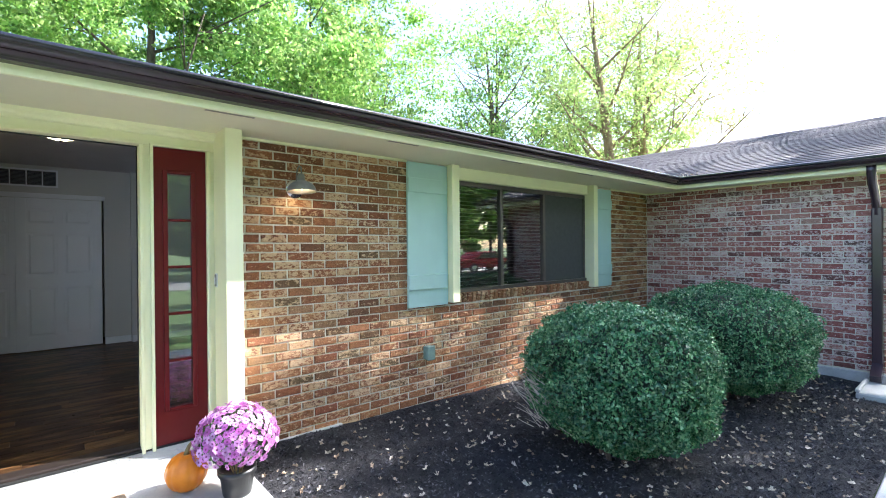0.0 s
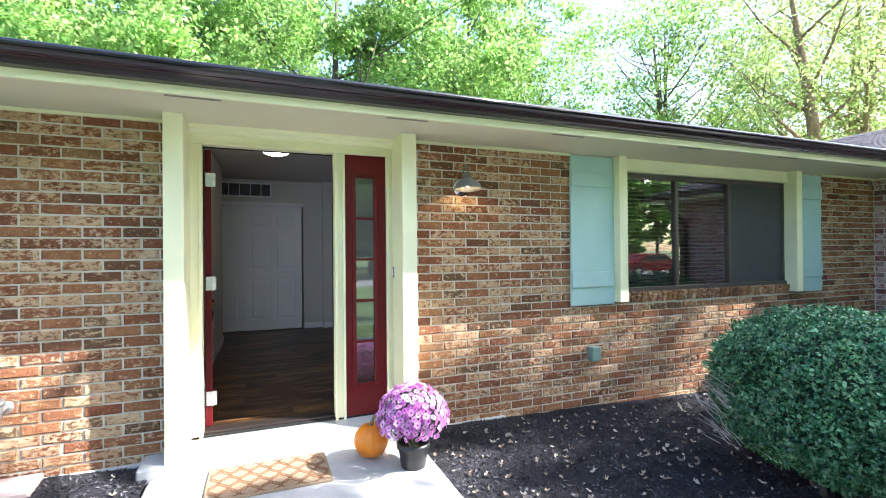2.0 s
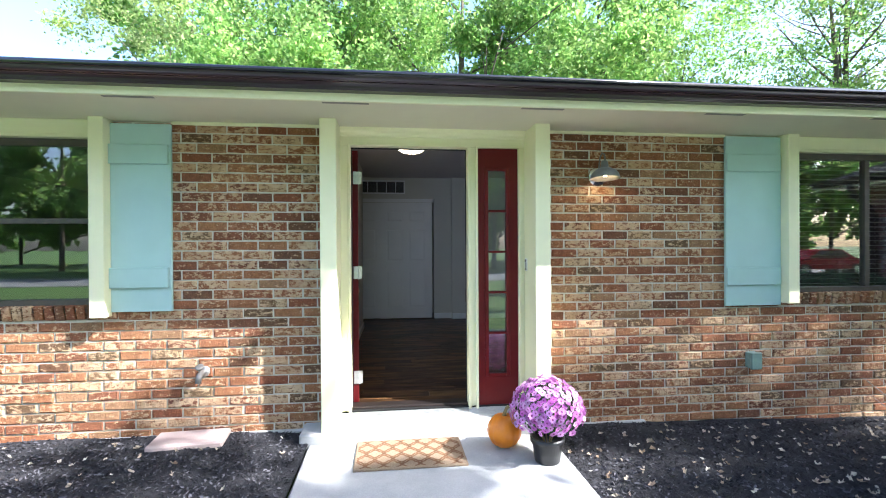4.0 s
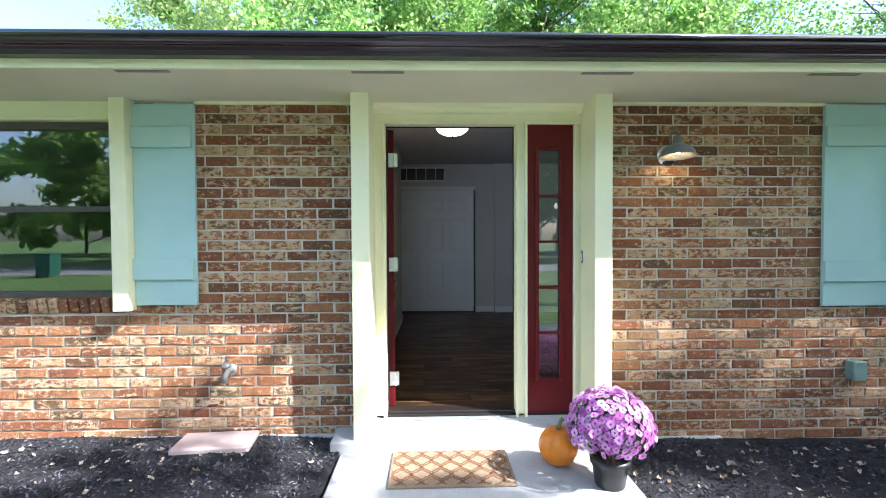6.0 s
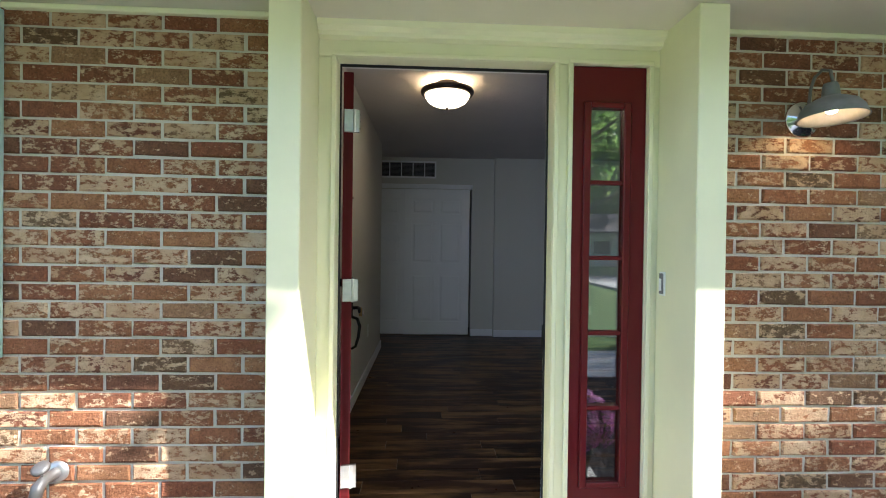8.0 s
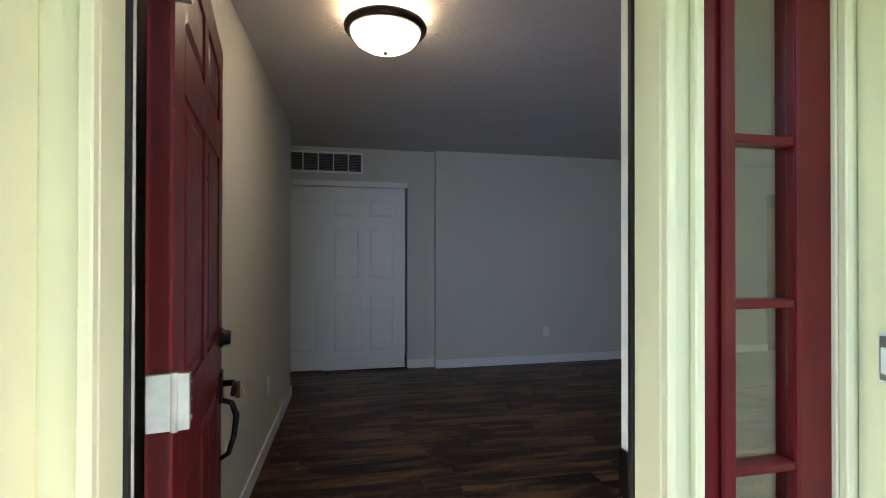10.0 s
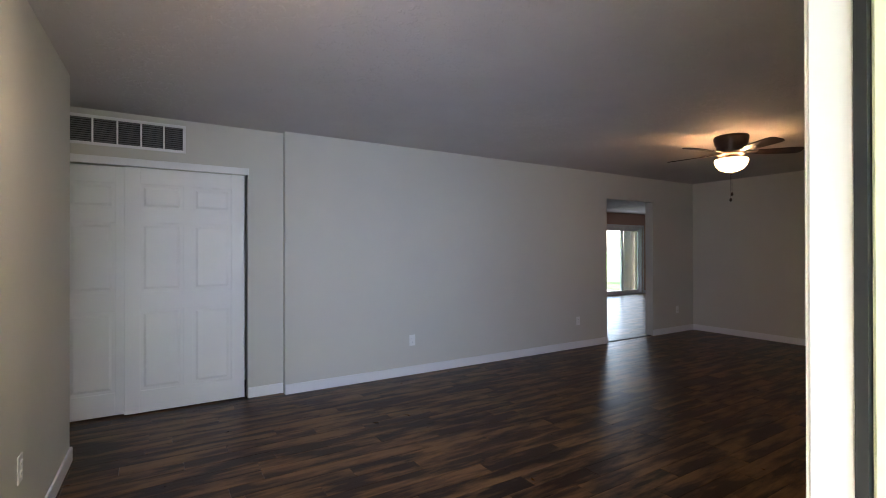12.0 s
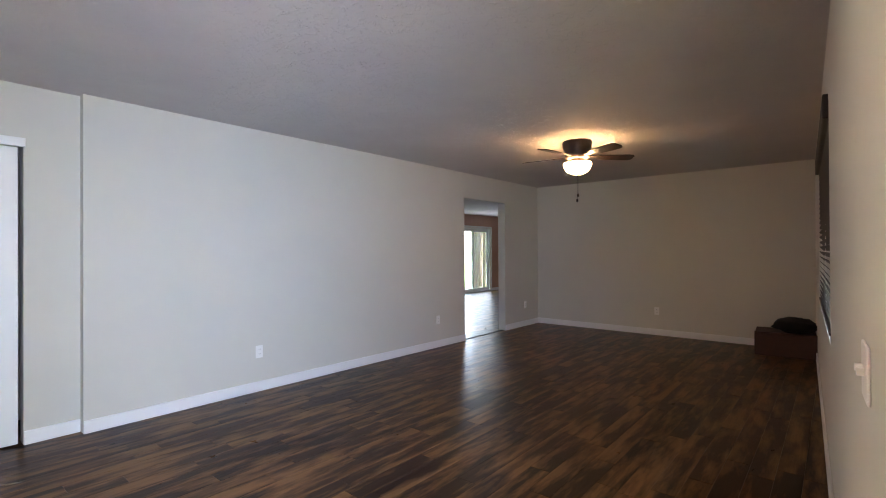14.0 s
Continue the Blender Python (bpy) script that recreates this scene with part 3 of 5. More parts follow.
ca = math.atan(SLOPE)
rows = int((WRIDGE - WEAVE) / math.cos(ca) / 0.142)
ob = new("shingles", roof_sheet(rows, lambda s, u, l: (WEAVE + u * math.cos(ca) - l * math.sin(ca), -3.35 + s, 2.25 + u * math.sin(ca) + l * math.cos(ca)), 6.9, 4))
ob.parent = roof_wing
ob["kind"] = "stuff"
ob = part("ridge_cap", prism([(WRIDGE - 0.14, wz - 0.05), (WRIDGE, wz + 0.005), (WRIDGE + 0.14, wz - 0.05), (WRIDGE, wz - 0.02)], "y", -3.35, 3.4), SHINGLE, roof_wing)

bm = box(-6.5, WEAVE + 0.02, EAVE + 0.02, 0.01, SOF, SOF + 0.012)
box(WEAVE + 0.02, WING_X + 0.02, -3.35, 0.01, SOF, SOF + 0.012, 0, bm)
soffit = setting("soffit", bm, SOFFIT, "cream painted soffit under the eave", "soffit")
bm = box(-6.5, WEAVE, EAVE - 0.005, EAVE + 0.018, SOF - 0.02, 2.26, 0.002)
box(WEAVE - 0.005, WEAVE + 0.018, -3.35, EAVE - 0.006, SOF - 0.02, 2.26, 0.002, bm)
setting("trim_fascia", bm, CREAM, "pale cream painted fascia board", "fascia")
bm = box(-1.256, -0.19, -0.025, 0.009, SOF - 0.022, SOF - 0.001, 0.003)
box(1.492, 3.05, -0.025, 0.009, SOF - 0.022, SOF - 0.001, 0.003, bm)
box(6.72, WING_X, -0.025, 0.009, SOF - 0.022, SOF - 0.001, 0.003, bm)
box(WING_X - 0.025, WING_X + 0.009, -2.86, -0.026, SOF - 0.022, SOF - 0.001, 0.003, bm)
setting("trim_frieze", bm, CREAM, "thin cream moulding over the brick", "trim")

profile = [(EAVE - 0.008, 2.192), (EAVE - 0.066, 2.192), (EAVE - 0.068, 2.194), (EAVE - 0.069, 2.206), (EAVE - 0.071, 2.208)]
for i in range(9):
    q = i / 8 * math.pi / 2
    profile.append((EAVE - 0.071 - 0.030 * (1 - math.cos(q)), 2.209 + 0.034 * math.sin(q)))
for i in range(1, 9):
    q = i / 8 * math.pi / 2
    profile.append((EAVE - 0.101 - 0.024 * math.sin(q), 2.243 + 0.046 * (1 - math.cos(q))))
profile += [(EAVE - 0.126, 2.297)]
for i in range(7):
    q = i / 6 * math.pi
    profile.append((EAVE - 0.118 - 0.008 * math.cos(q), 2.305 + 0.009 * math.sin(q)))
profile += [(EAVE - 0.111, 2.29), (EAVE - 0.09, 2.245), (EAVE - 0.066, 2.212), (EAVE - 0.02, 2.210), (EAVE - 0.008, 2.29)]
profile = [(p, 2.192 + (q - 2.192) * 0.78) for p, q in profile]
gutter = setting("gutter", prism(profile, "x", -6.5, WEAVE - 0.07), GUTTER, "glossy dark brown metal gutter", "gutter")
off = WEAVE - EAVE
part("gutter_run", prism([(p + off, q) for p, q in profile], "y", -3.35, EAVE - 0.06), GUTTER, gutter)
# Tubes added near-black: the gutter's dark tonal band put into their colour.
part("lip", tube([(-6.5, EAVE - 0.119, 2.277), (WEAVE - 0.13, EAVE - 0.119, 2.277)], 0.019, 14), LIP, gutter, "rolled lip coloured black for the gutter's dark band", True)
part("lip", tube([(WEAVE - 0.119, -3.35, 2.277), (WEAVE - 0.119, EAVE - 0.13, 2.277)], 0.019, 14), LIP, gutter, "rolled lip coloured black for the gutter's dark band", True)
part("gutter_corner", box(WEAVE - 0.125, WEAVE - 0.008, EAVE - 0.125, EAVE - 0.008, 2.196, 2.285, 0.01), GUTTER, gutter)
for x in (-2.55, -1.25, 0.027, 1.307, 2.61, 3.90, 5.19, 6.48):
    v = thing("soffit_vent", "narrow brown louvred vent in the soffit", "vent", (x, -0.59, SOF - 0.003), 0, "soffit vents")
    part("vent_frame", box(-0.155, 0.155, -0.024, 0.024, -0.003, 0.002, 0.001), SOFFIT, v)
    for s in range(4):
        part("slat", box(-0.145, 0.145, -0.020 + s * 0.0105, -0.013 + s * 0.0105, -0.005, -0.0032), VENTGREY, v)

# downspout and splash block at the wing
ds = thing("downspout", "dark brown metal downspout on the brick", "downspout", (WING_X - 0.06, -2.76, -0.2))
part("elbow", tube([(-0.40, 0, 2.42), (-0.40, 0, 2.33), (-0.33, 0, 2.22), (-0.10, 0, 2.06), (-0.02, 0, 1.96), (-0.02, 0, 1.86)], 0.045, 10), GUTTER, ds, "", True)
part("pipe", box(-0.06, 0.05, -0.055, 0.045, 0.06, 1.95, 0.012), GUTTER, ds)
part("strap", box(-0.064, 0.055, -0.06, 0.05, 1.2, 1.225), GUTTER, ds)
part("foot", prism([(0.02, 0.14), (0.02, 0.03), (-0.22, -0.05), (-0.24, 0.02), (-0.06, 0.14)], "y", -0.055, 0.045), GUTTER, ds)
sp = thing("splash_block", "grey concrete splash block on the mulch", "splash block", (WING_X - 0.55, -2.82, -0.285))
part("tray", box(-0.3, 0.3, -0.15, 0.15, -0.06, 0.02, 0.015), CONCRETE, sp)
for s in (-1, 1):
    part("rim", box(-0.3, 0.3, s * 0.135 - 0.02, s * 0.135 + 0.02, 0.02, 0.06, 0.01), CONCRETE, sp)

# ---- entry: columns, jambs, sidelight, door ----
for x0 in (-0.19, 1.375):
    p = thing("porch_post", "square cream painted wooden porch post", "post", (x0 + 0.058, -0.035, -0.062), 0, "porch posts")
    part("shaft", box(-0.058, 0.058, -0.18, 0.109, 0.0, SOF + 0.062, 0.004), CREAM, p)

ent = tagged(new("door_frame_1"), "cream painted wooden entry surround", "door frame", "", "structure")
JF, JB = 0.075, IN_Y + 0.002
DX0, DX1, SX0, SX1 = 0.0, 0.915, 0.995, 1.325


def stile(name, x0, x1, z0, z1, y0=JF, y1=JB, mat=CREAM):
    return part(name, box(x0, x1, y0, y1, z0, z1, 0.003), mat, ent)


stile("jamb", -0.083, DX0, -0.06, 2.035, JF, 0.155)
stile("mullion", DX1, SX0, -0.06, 2.035, JF, 0.155)
stile("jamb", SX1, 1.383, -0.06, 2.035, JF, 0.155)
stile("head", -0.083, 1.383, 2.036, 2.165, JF, 0.155)
for x0, x1 in ((-0.083, -0.004), (DX1 + 0.004, SX0 - 0.004), (SX1 + 0.004, 1.383)):
    stile("inner_jamb", x0, x1, 0.0, 2.035, 0.167, JB, WHITE)
stile("inner_head", -0.083, 1.383, 2.036, 2.118, 0.167, JB, WHITE)
part("weatherstrip", box(DX1 - 0.006, DX1 + 0.02, 0.156, 0.166, 0.0, 2.035), RUBBER, ent, "black rubber weatherstrip")
part("weatherstrip", box(-0.02, 0.006, 0.156, 0.166, 0.0, 2.035), RUBBER, ent, "black rubber weatherstrip")
part("weatherstrip", box(0.0, DX1, 0.156, 0.166, 2.028, 2.05), RUBBER, ent, "black rubber weatherstrip")
for x0, x1 in ((-0.02, 0.0), (DX1, DX1 + 0.02), (SX0 - 0.02, SX0), (SX1, SX1 + 0.02)):
    part("stop_bead", box(x0, x1, JF - 0.020, JF - 0.001, -0.062, 2.034, 0.003), CREAM, ent)
part("stop_bead", box(-0.02, DX1 + 0.02, JF - 0.020, JF - 0.001, 2.035, 2.053, 0.003), CREAM, ent)
part("stop_bead", box(SX0 - 0.02, SX1 + 0.02, JF - 0.020, JF - 0.001, 2.035, 2.053, 0.003), CREAM, ent)
part("crown", prism([(JF - 0.001, 2.105), (JF - 0.03, 2.112), (JF - 0.035, 2.128), (JF - 0.06, 2.14), (JF - 0.065, 2.1645), (JF - 0.001, 2.1645)], "x", -0.072, 1.379), CREAM, ent)
part("sill", prism([(-0.03, -0.062), (-0.03, -0.05), (0.09, -0.022), (0.18, -0.018), (0.18, -0.062)], "x", -0.072, 1.379), CONCRETE, ent, "worn grey metal sill")
part("threshold", box(0.0, DX1, 0.10, 0.22, -0.017, 0.006, 0.004), BRONZE, ent, "dark metal threshold")
for i in range(5):
    part("sill_rib", box(0.0, DX1, 0.012 + i * 0.017, 0.019 + i * 0.017, -0.05, -0.0325 + i * 0.0036, 0.001), STEEL, ent, "ribbed aluminium sill")
part("strike_plate", box(DX1 - 0.003, DX1 + 0.001, 0.170, 0.202, 0.80, 0.90), BLACK, ent, "black strike plate")
for x0, x1 in ((-0.145, -0.012), (DX1 + 0.012, SX0 - 0.012), (SX1 + 0.012, 1.45)):
    part("casing", box(x0, x1, JB, JB + 0.003, 0.0, 2.12, 0.004), WHITE, ent)
part("casing", box(-0.145, 1.45, JB, JB + 0.003, 2.121, 2.19, 0.004), WHITE, ent)

# sidelight: red panel with five panes
sl = tagged(new("window_1"), "red painted sidelight with five small panes", "sidelight", "", "structure")
GX0, GX1, GZ0, GZ1 = 1.075, 1.232, 0.235, 1.86
part("stile", box(SX0 + 0.002, GX0, 0.085, 0.128, -0.02, 2.033), RED, sl)
part("stile", box(GX1, SX1 - 0.002, 0.085, 0.128, -0.02, 2.033), RED, sl)
part("rail", box(GX0, GX1, 0.085, 0.128, GZ1, 2.033), RED, sl)
part("rail", box(GX0, GX1, 0.085, 0.128, -0.02, GZ0), RED, sl)
for x0, x1, z0, z1 in ((GX0 - 0.025, GX0 + 0.006, GZ0 - 0.02, GZ1 + 0.02), (GX1 - 0.006, GX1 + 0.025, GZ0 - 0.02, GZ1 + 0.02),
                       (GX0 + 0.006, GX1 - 0.006, GZ1 - 0.004, GZ1 + 0.02), (GX0 + 0.006, GX1 - 0.006, GZ0 - 0.02, GZ0 + 0.004)):
    part("bead", box(x0, x1, 0.072, 0.0848, z0, z1, 0.004), RED, sl)
STEP = (GZ1 - GZ0) / 5
for i in range(5):
    if i:
        part("muntin", box(GX0 + 0.006, GX1 - 0.006, 0.078, 0.118, GZ0 + i * STEP - 0.009, GZ0 + i * STEP + 0.009, 0.003), RED, sl)
    p = part("pane", box(GX0 + 0.001, GX1 - 0.001, 0.100, 0.104, GZ0 + i * STEP + 0.0005, GZ0 + (i + 1) * STEP - 0.0005), GLASS, sl)
    p.visible_shadow = False


def panelled(w, h, t, mat, layout, parent, inset=0.007):
    """A moulded six panel leaf in the xz plane, both faces. layout: rows of (z0, z1)."""
    part("core", box(0, w, -t / 2 + inset, t / 2 - inset, 0, h), mat, parent)
    cols = [(0.12 * w, 0.46 * w), (0.54 * w, 0.88 * w)]
    zs = [0] + [v for r in layout for v in r] + [h]
    for a, b in zip(zs[::2], zs[1::2]):
        part("rail", box(0.12 * w, 0.88 * w, -t / 2, t / 2, a, b, 0.0015), mat, parent)
    part("stile", box(0, 0.12 * w - 0.0002, -t / 2, t / 2, 0, h, 0.0015), mat, parent)
    part("stile", box(0.88 * w + 0.0002, w, -t / 2, t / 2, 0, h, 0.0015), mat, parent)
    for z0, z1 in layout:
        part("muntin", box(0.46 * w, 0.54 * w, -t / 2, t / 2, z0, z1, 0.0015), mat, parent)
        for x0, x1 in cols:
            g = 0.022
            b = prism_panel(x0 + g, x1 - g, z0 + g, z1 - g, t, inset)
            part("panel", b, mat, parent)


def prism_panel(x0, x1, z0, z1, t, inset):
    """A raised field with sloping edges on both faces."""
    bm = bmesh.new()
    s = 0.02
    for d in (-1, 1):
        lo = [bm.verts.new((x, d * (t / 2 - inset - 0.0005), z)) for x, z in ((x0, z0), (x1, z0), (x1, z1), (x0, z1))]
        hi = [bm.verts.new((x, d * (t / 2 - 0.0015), z)) for x, z in ((x0 + s, z0 + s), (x1 - s, z0 + s), (x1 - s, z1 - s), (x0 + s, z1 - s))]
        bm.faces.new(hi)
        for i in range(4):
            bm.faces.new((lo[i], lo[(i + 1) % 4], hi[(i + 1) % 4], hi[i]))
    bmesh.ops.recalc_face_normals(bm, faces=bm.faces[:])
    return bm


LAYOUT = [(0.22, 0.86), (1.02, 1.62), (1.74, 1.92)]
door = thing("entry_door", "open red six-panel entry door with black hardware", "door", (0.026, 0.225, 0.008), 98.2)
panelled(0.905, 2.02, 0.044, RED, LAYOUT, door)
part("edge_strip", box(0.9052, 0.9075, -0.022, 0.022, 0, 2.02), WHITE, door, "white painted door edge")
for z in (0.20, 1.04, 1.80):
    h = part("hinge", box(-0.014, 0.004, -0.050, 0.018, z - 0.05, z + 0.05, 0.001), STEEL, door, "bright zinc hinge")
    part("knuckle", tube([(-0.010, -0.026, z - 0.052), (-0.010, -0.026, z + 0.052)], 0.0075, 10), STEEL, h)
    for dz in (-0.032, 0, 0.032):
        part("screw", tube([(0.0, -0.051 + 0.0005, z + dz), (0.0, -0.0525, z + dz)], 0.004, 8), GREYMETAL, h)
for s in (-1, 1):
    kx = 0.845
    part("deadbolt", lathe([(0.0, 0.034), (0.022, 0.034), (0.025, 0.028), (0.027, 0.012), (0.034, 0.006), (0.035, 0), (0, 0)], 20), BLACK, door, "black deadbolt", True).matrix_local = pose(kx, s * 0.0222, 1.005, -90 * s)
    part("handle_plate", box(kx - 0.03, kx + 0.03, min(s * 0.0222, s * 0.032), max(s * 0.0222, s * 0.032), 0.78, 0.89, 0.006), BLACK, door, "black handle plate")
    if s > 0:
        continue
    part("lever", tube([(kx, s * 0.03, 0.845), (kx, s * 0.065, 0.845), (kx - 0.02, s * 0.072, 0.845), (kx - 0.11, s * 0.07, 0.835)], [0.011, 0.011, 0.010, 0.008], 10), BLACK, door, "black lever", True)
part("pull", tube([(kx, -0.024, 0.79), (kx, -0.06, 0.775), (kx, -0.075, 0.73), (kx, -0.068, 0.66), (kx, -0.05, 0.60), (kx, -0.024, 0.585)], [0.009, 0.01, 0.011, 0.01, 0.009, 0.008], 10), BLACK, door, "black curved grip", True)
for i, (a, c) in enumerate(((0, BRASS), (14, STEEL), (-12, BRASS))):
    part("key", box(-0.010, 0.010, -0.001, 0.001, -0.055, 0.0, 0.0006), c, door, "hanging house key").matrix_local = pose(kx + 0.004 * i, -0.080 - 0.004 * i, 0.845, 0, a, 60)
part("peephole", lathe([(0, 0.005), (0.005, 0.005), (0.007, 0)], 12), BRONZE, door).matrix_local = pose(0.4525, -0.0222, 1.50, 90)

bell = thing("doorbell", "white lit doorbell button on the post", "doorbell", (1.3745, 0.012, 1.107))
part("backing", box(-0.006, 0.0, -0.020, 0.020, -0.050, 0.050, 0.002), PLASTIC, bell, "white backing plate")
part("plate", box(-0.012, -0.0062, -0.014, 0.014, -0.043, 0.043, 0.002), GREYMETAL, bell, "dark inset")
part("button", box(-0.016, -0.0122, -0.009, 0.009, -0.030, 0.022, 0.002), PLASTIC, bell, "pale lit button")


# ---- front windows ----
def pane_obj(x0, x1, z0, z1, y, parent):
    p = part("pane", box(x0, x1, y, y + 0.004, z0, z1), GLASS, parent)
    p.visible_shadow = False
    return p


def front_window(nm, x0, x1, cuts, screen):
    w = tagged(new(nm), "wide dark bronze sliding window in brick", "window", "", "structure")
    z0, z1, y0, y1 = 0.835, 2.035, 0.035, 0.10
    part("window_frame", box(x0, x1, y0, y1, z1 - 0.05, z1, 0.003), SASH, w)
    part("window_frame", box(x0, x1, y0 - 0.02, y1, z0, z0 + 0.055, 0.003), SASH, w)
    part("window_frame", box(x0, x0 + 0.04, y0, y1, z0 + 0.055, z1 - 0.05, 0.003), SASH, w)
    part("window_frame", box(x1 - 0.04, x1, y0, y1, z0 + 0.055, z1 - 0.05, 0.003), SASH, w)
    xs = [x0 + 0.04] + cuts + [x1 - 0.04]
    for c in cuts:
        part("mullion", box(c - 0.024, c + 0.024, y0 + 0.004, y1 - 0.004, z0 + 0.055, z1 - 0.05, 0.003), SASH, w)
    for i, (a, b) in enumerate(zip(xs, xs[1:])):
        a, b = a + (0.024 if i else 0), b - (0.024 if i < len(xs) - 2 else 0)
        pane_obj(a, b, z0 + 0.055, z1 - 0.05, 0.062, w)
        if i == screen:
            part("insect_screen", box(a, b, 0.046, 0.048, z0 + 0.055, z1 - 0.05), SCREEN, w, "grey insect screen")
    part("head_board", box(x0, x1, -0.01, 0.099, z1 + 0.001, SOF, 0.003), CREAM, w, "cream painted head board")
    part("head_bead", box(x0, x1, -0.024, -0.0105, z1 + 0.001, z1 + 0.025, 0.004), CREAM, w)
    part("window_sill", box(x0, x1, -0.004, 0.099, 0.80, 0.834), SASH, w)
    return w


front_window("window_2", 3.652, 6.138, [4.44, 5.23], 2)
w3 = front_window("window_3", -4.498, -1.772, [-3.3], 5)
part("meeting_rail", box(-3.276, -1.812, 0.045, 0.061, 1.43, 1.47, 0.003), SASH, w3)
for x in (3.60, 6.19, -1.715, -4.55):
    p = thing("window_post", "square cream painted post beside the window", "post", (x, -0.02, 0.77), 0, "window posts")
    part("shaft", box(-0.05, 0.05, -0.085, 0.119, 0.0, SOF - 0.77, 0.004), CREAM, p)


def shutter(x0, x1, z0=0.765, z1=2.142):
    s = thing("shutter", "pale aqua board and batten shutter on brick", "shutter", ((x0 + x1) / 2, -0.002, z0), 0, "aqua shutters")
    h, w = (x1 - x0) / 2, z1 - z0
    part("board", box(-h + 0.0004, h - 0.0004, -0.026, -0.002, 0, w, 0.0012), AQUA, s)
    for a, b in ((0.17, 0.315), (w - 0.29, w - 0.15)):
        part("batten", box(-h - 0.004, h - 0.014, -0.048, -0.0262, a, b, 0.004), AQUA, s)


shutter(3.05, 3.548, 0.752, 2.15)
shutter(6.242, 6.72, 0.755, 2.14)
shutter(-1.664, -1.256, 0.80, 2.14)
shutter(-5.02, -4.604)

# rowlock bricks under the windows
for a, b in ((3.56, 6.22), (-4.58, -1.62)):
    x = a
    i = 0
    while x < b:
        me = brick_data(0.10, i, BRICK, 0.058)
        ob = new("brick", me)
        ob.parent = wall_south
        ob.matrix_world = Matrix.Translation((x + 0.033, -0.016, 0.795)) @ pose(0, 0, 0, 10) @ pose(0, 0, 0, 0, 90)
        x += 0.0685
        i += 1

# ---- blinds inside the big window ----
bl = thing("window_blind", "dark wooden slatted blind in the window", "blind", (4.895, 0.318, 0.84), 2.2)
part("valance", box(-1.20, 1.20, 0.02, 0.085, 1.16, 1.29, 0.005), WOODBLADE, bl)
for i in range(26):
    z = 0.03 + i * 0.044
    b = part("slat", box(-1.18, 1.18, -0.022, 0.022, -0.0013, 0.0013), WOODBLADE, bl)
    b.matrix_local = pose(0, 0.045, z, 52)
for x in (-1.0, 0.0, 1.0):
    part("cord", tube([(x, 0.045, 0.0), (x, 0.045, 1.18)], 0.0015, 5), PLASTIC, bl)
part("bottom_rail", box(-1.18, 1.18, 0.025, 0.065, 0.0, 0.018, 0.003), WOODBLADE, bl)

# ---- things on the front wall ----
bl_lamp = thing("wall_lamp", "grey metal barn lamp lit on the brick", "wall lamp", (1.955, 0.0, 1.805))
part("backplate", lathe([(0, 0.036), (0.030, 0.036), (0.036, 0.030), (0.038, 0.022), (0.056, 0.020), (0.060, 0.012), (0.070, 0.010), (0.075, 0.004), (0.075, 0), (0, 0)], 36), CHROME, bl_lamp, "polished round backplate", True).matrix_local = pose(0, 0, 0, 90)
part("arm", tube([(0.0, -0.02, 0.0), (0.0, -0.035, 0.06), (0.0, -0.042, 0.115), (0.0, -0.060, 0.155), (-0.003, -0.10, 0.172), (-0.006, -0.14, 0.155), (-0.008, -0.155, 0.103)], 0.006, 8), GREYMETAL, bl_lamp, "", True)
shade = part("shade", lathe([(0.0, 0.165), (0.022, 0.165), (0.026, 0.155), (0.03, 0.12), (0.032, 0.112), (0.055, 0.102), (0.085, 0.085), (0.103, 0.06), (0.112, 0.03), (0.115, 0.026), (0.109, 0.026), (0.098, 0.056), (0.08, 0.078), (0.05, 0.094), (0.0, 0.10)], 32), LAMPGREY, bl_lamp, "grey enamel dome shade", True)
shade.matrix_local = pose(-0.008, -0.155, -0.062, -4, 0, 0)
part("bulb", lathe([(0.0, 0.045), (0.014, 0.048), (0.022, 0.062), (0.02, 0.078), (0.012, 0.09)], 16), BULB, shade, "warm glowing bulb", True)

fc = thing("hose_bib", "weathered hose spigot on the brick wall", "spigot", (-1.05, 0.0, 0.352))
fc.scale = (1.15, 1.15, 1.15)
part("flange", lathe([(0, 0.012), (0.03, 0.012), (0.036, 0.0)], 18), STEEL, fc, "", True).matrix_local = pose(0, 0, 0, 90)
part("body", tube([(0, -0.005, 0), (0, -0.06, 0), (0, -0.085, -0.012), (0, -0.10, -0.05)], [0.018, 0.018, 0.019, 0.018], 10), GREYMETAL, fc, "", True)
part("wheel", lathe([(0.0, 0.01), (0.018, 0.01), (0.026, 0.004), (0.026, -0.004), (0.0, -0.004)], 14), GREYMETAL, fc, "round tap handle", True).matrix_local = pose(0, -0.075, 0.045, 35)
part("stem", tube([(0, -0.06, 0.0), (0, -0.075, 0.045)], 0.006, 8), STEEL, fc)

ob_ = thing("outlet_box", "grey-green outdoor outlet box on brick", "outlet", (3.285, 0.0, 0.30))
part("box", box(-0.042, 0.042, -0.055, 0.004, -0.065, 0.065, 0.006), GREENBOX, ob_)
part("cover", box(-0.05, 0.05, -0.082, -0.056, -0.07, 0.07, 0.008), GREENBOX, ob_)

st = thing("paver", "pinkish concrete splash block on the mulch", "splash block", (-1.09, -0.155, -0.115), 4)
part("slab", box(-0.24, 0.24, -0.13, 0.13, -0.02, 0.055, 0.012), PINKSTONE, st)

# ---- stoop ----
dm = thing("doormat", "straw coir doormat with brown trellis print", "doormat", (0.425, -0.465, STOOP))
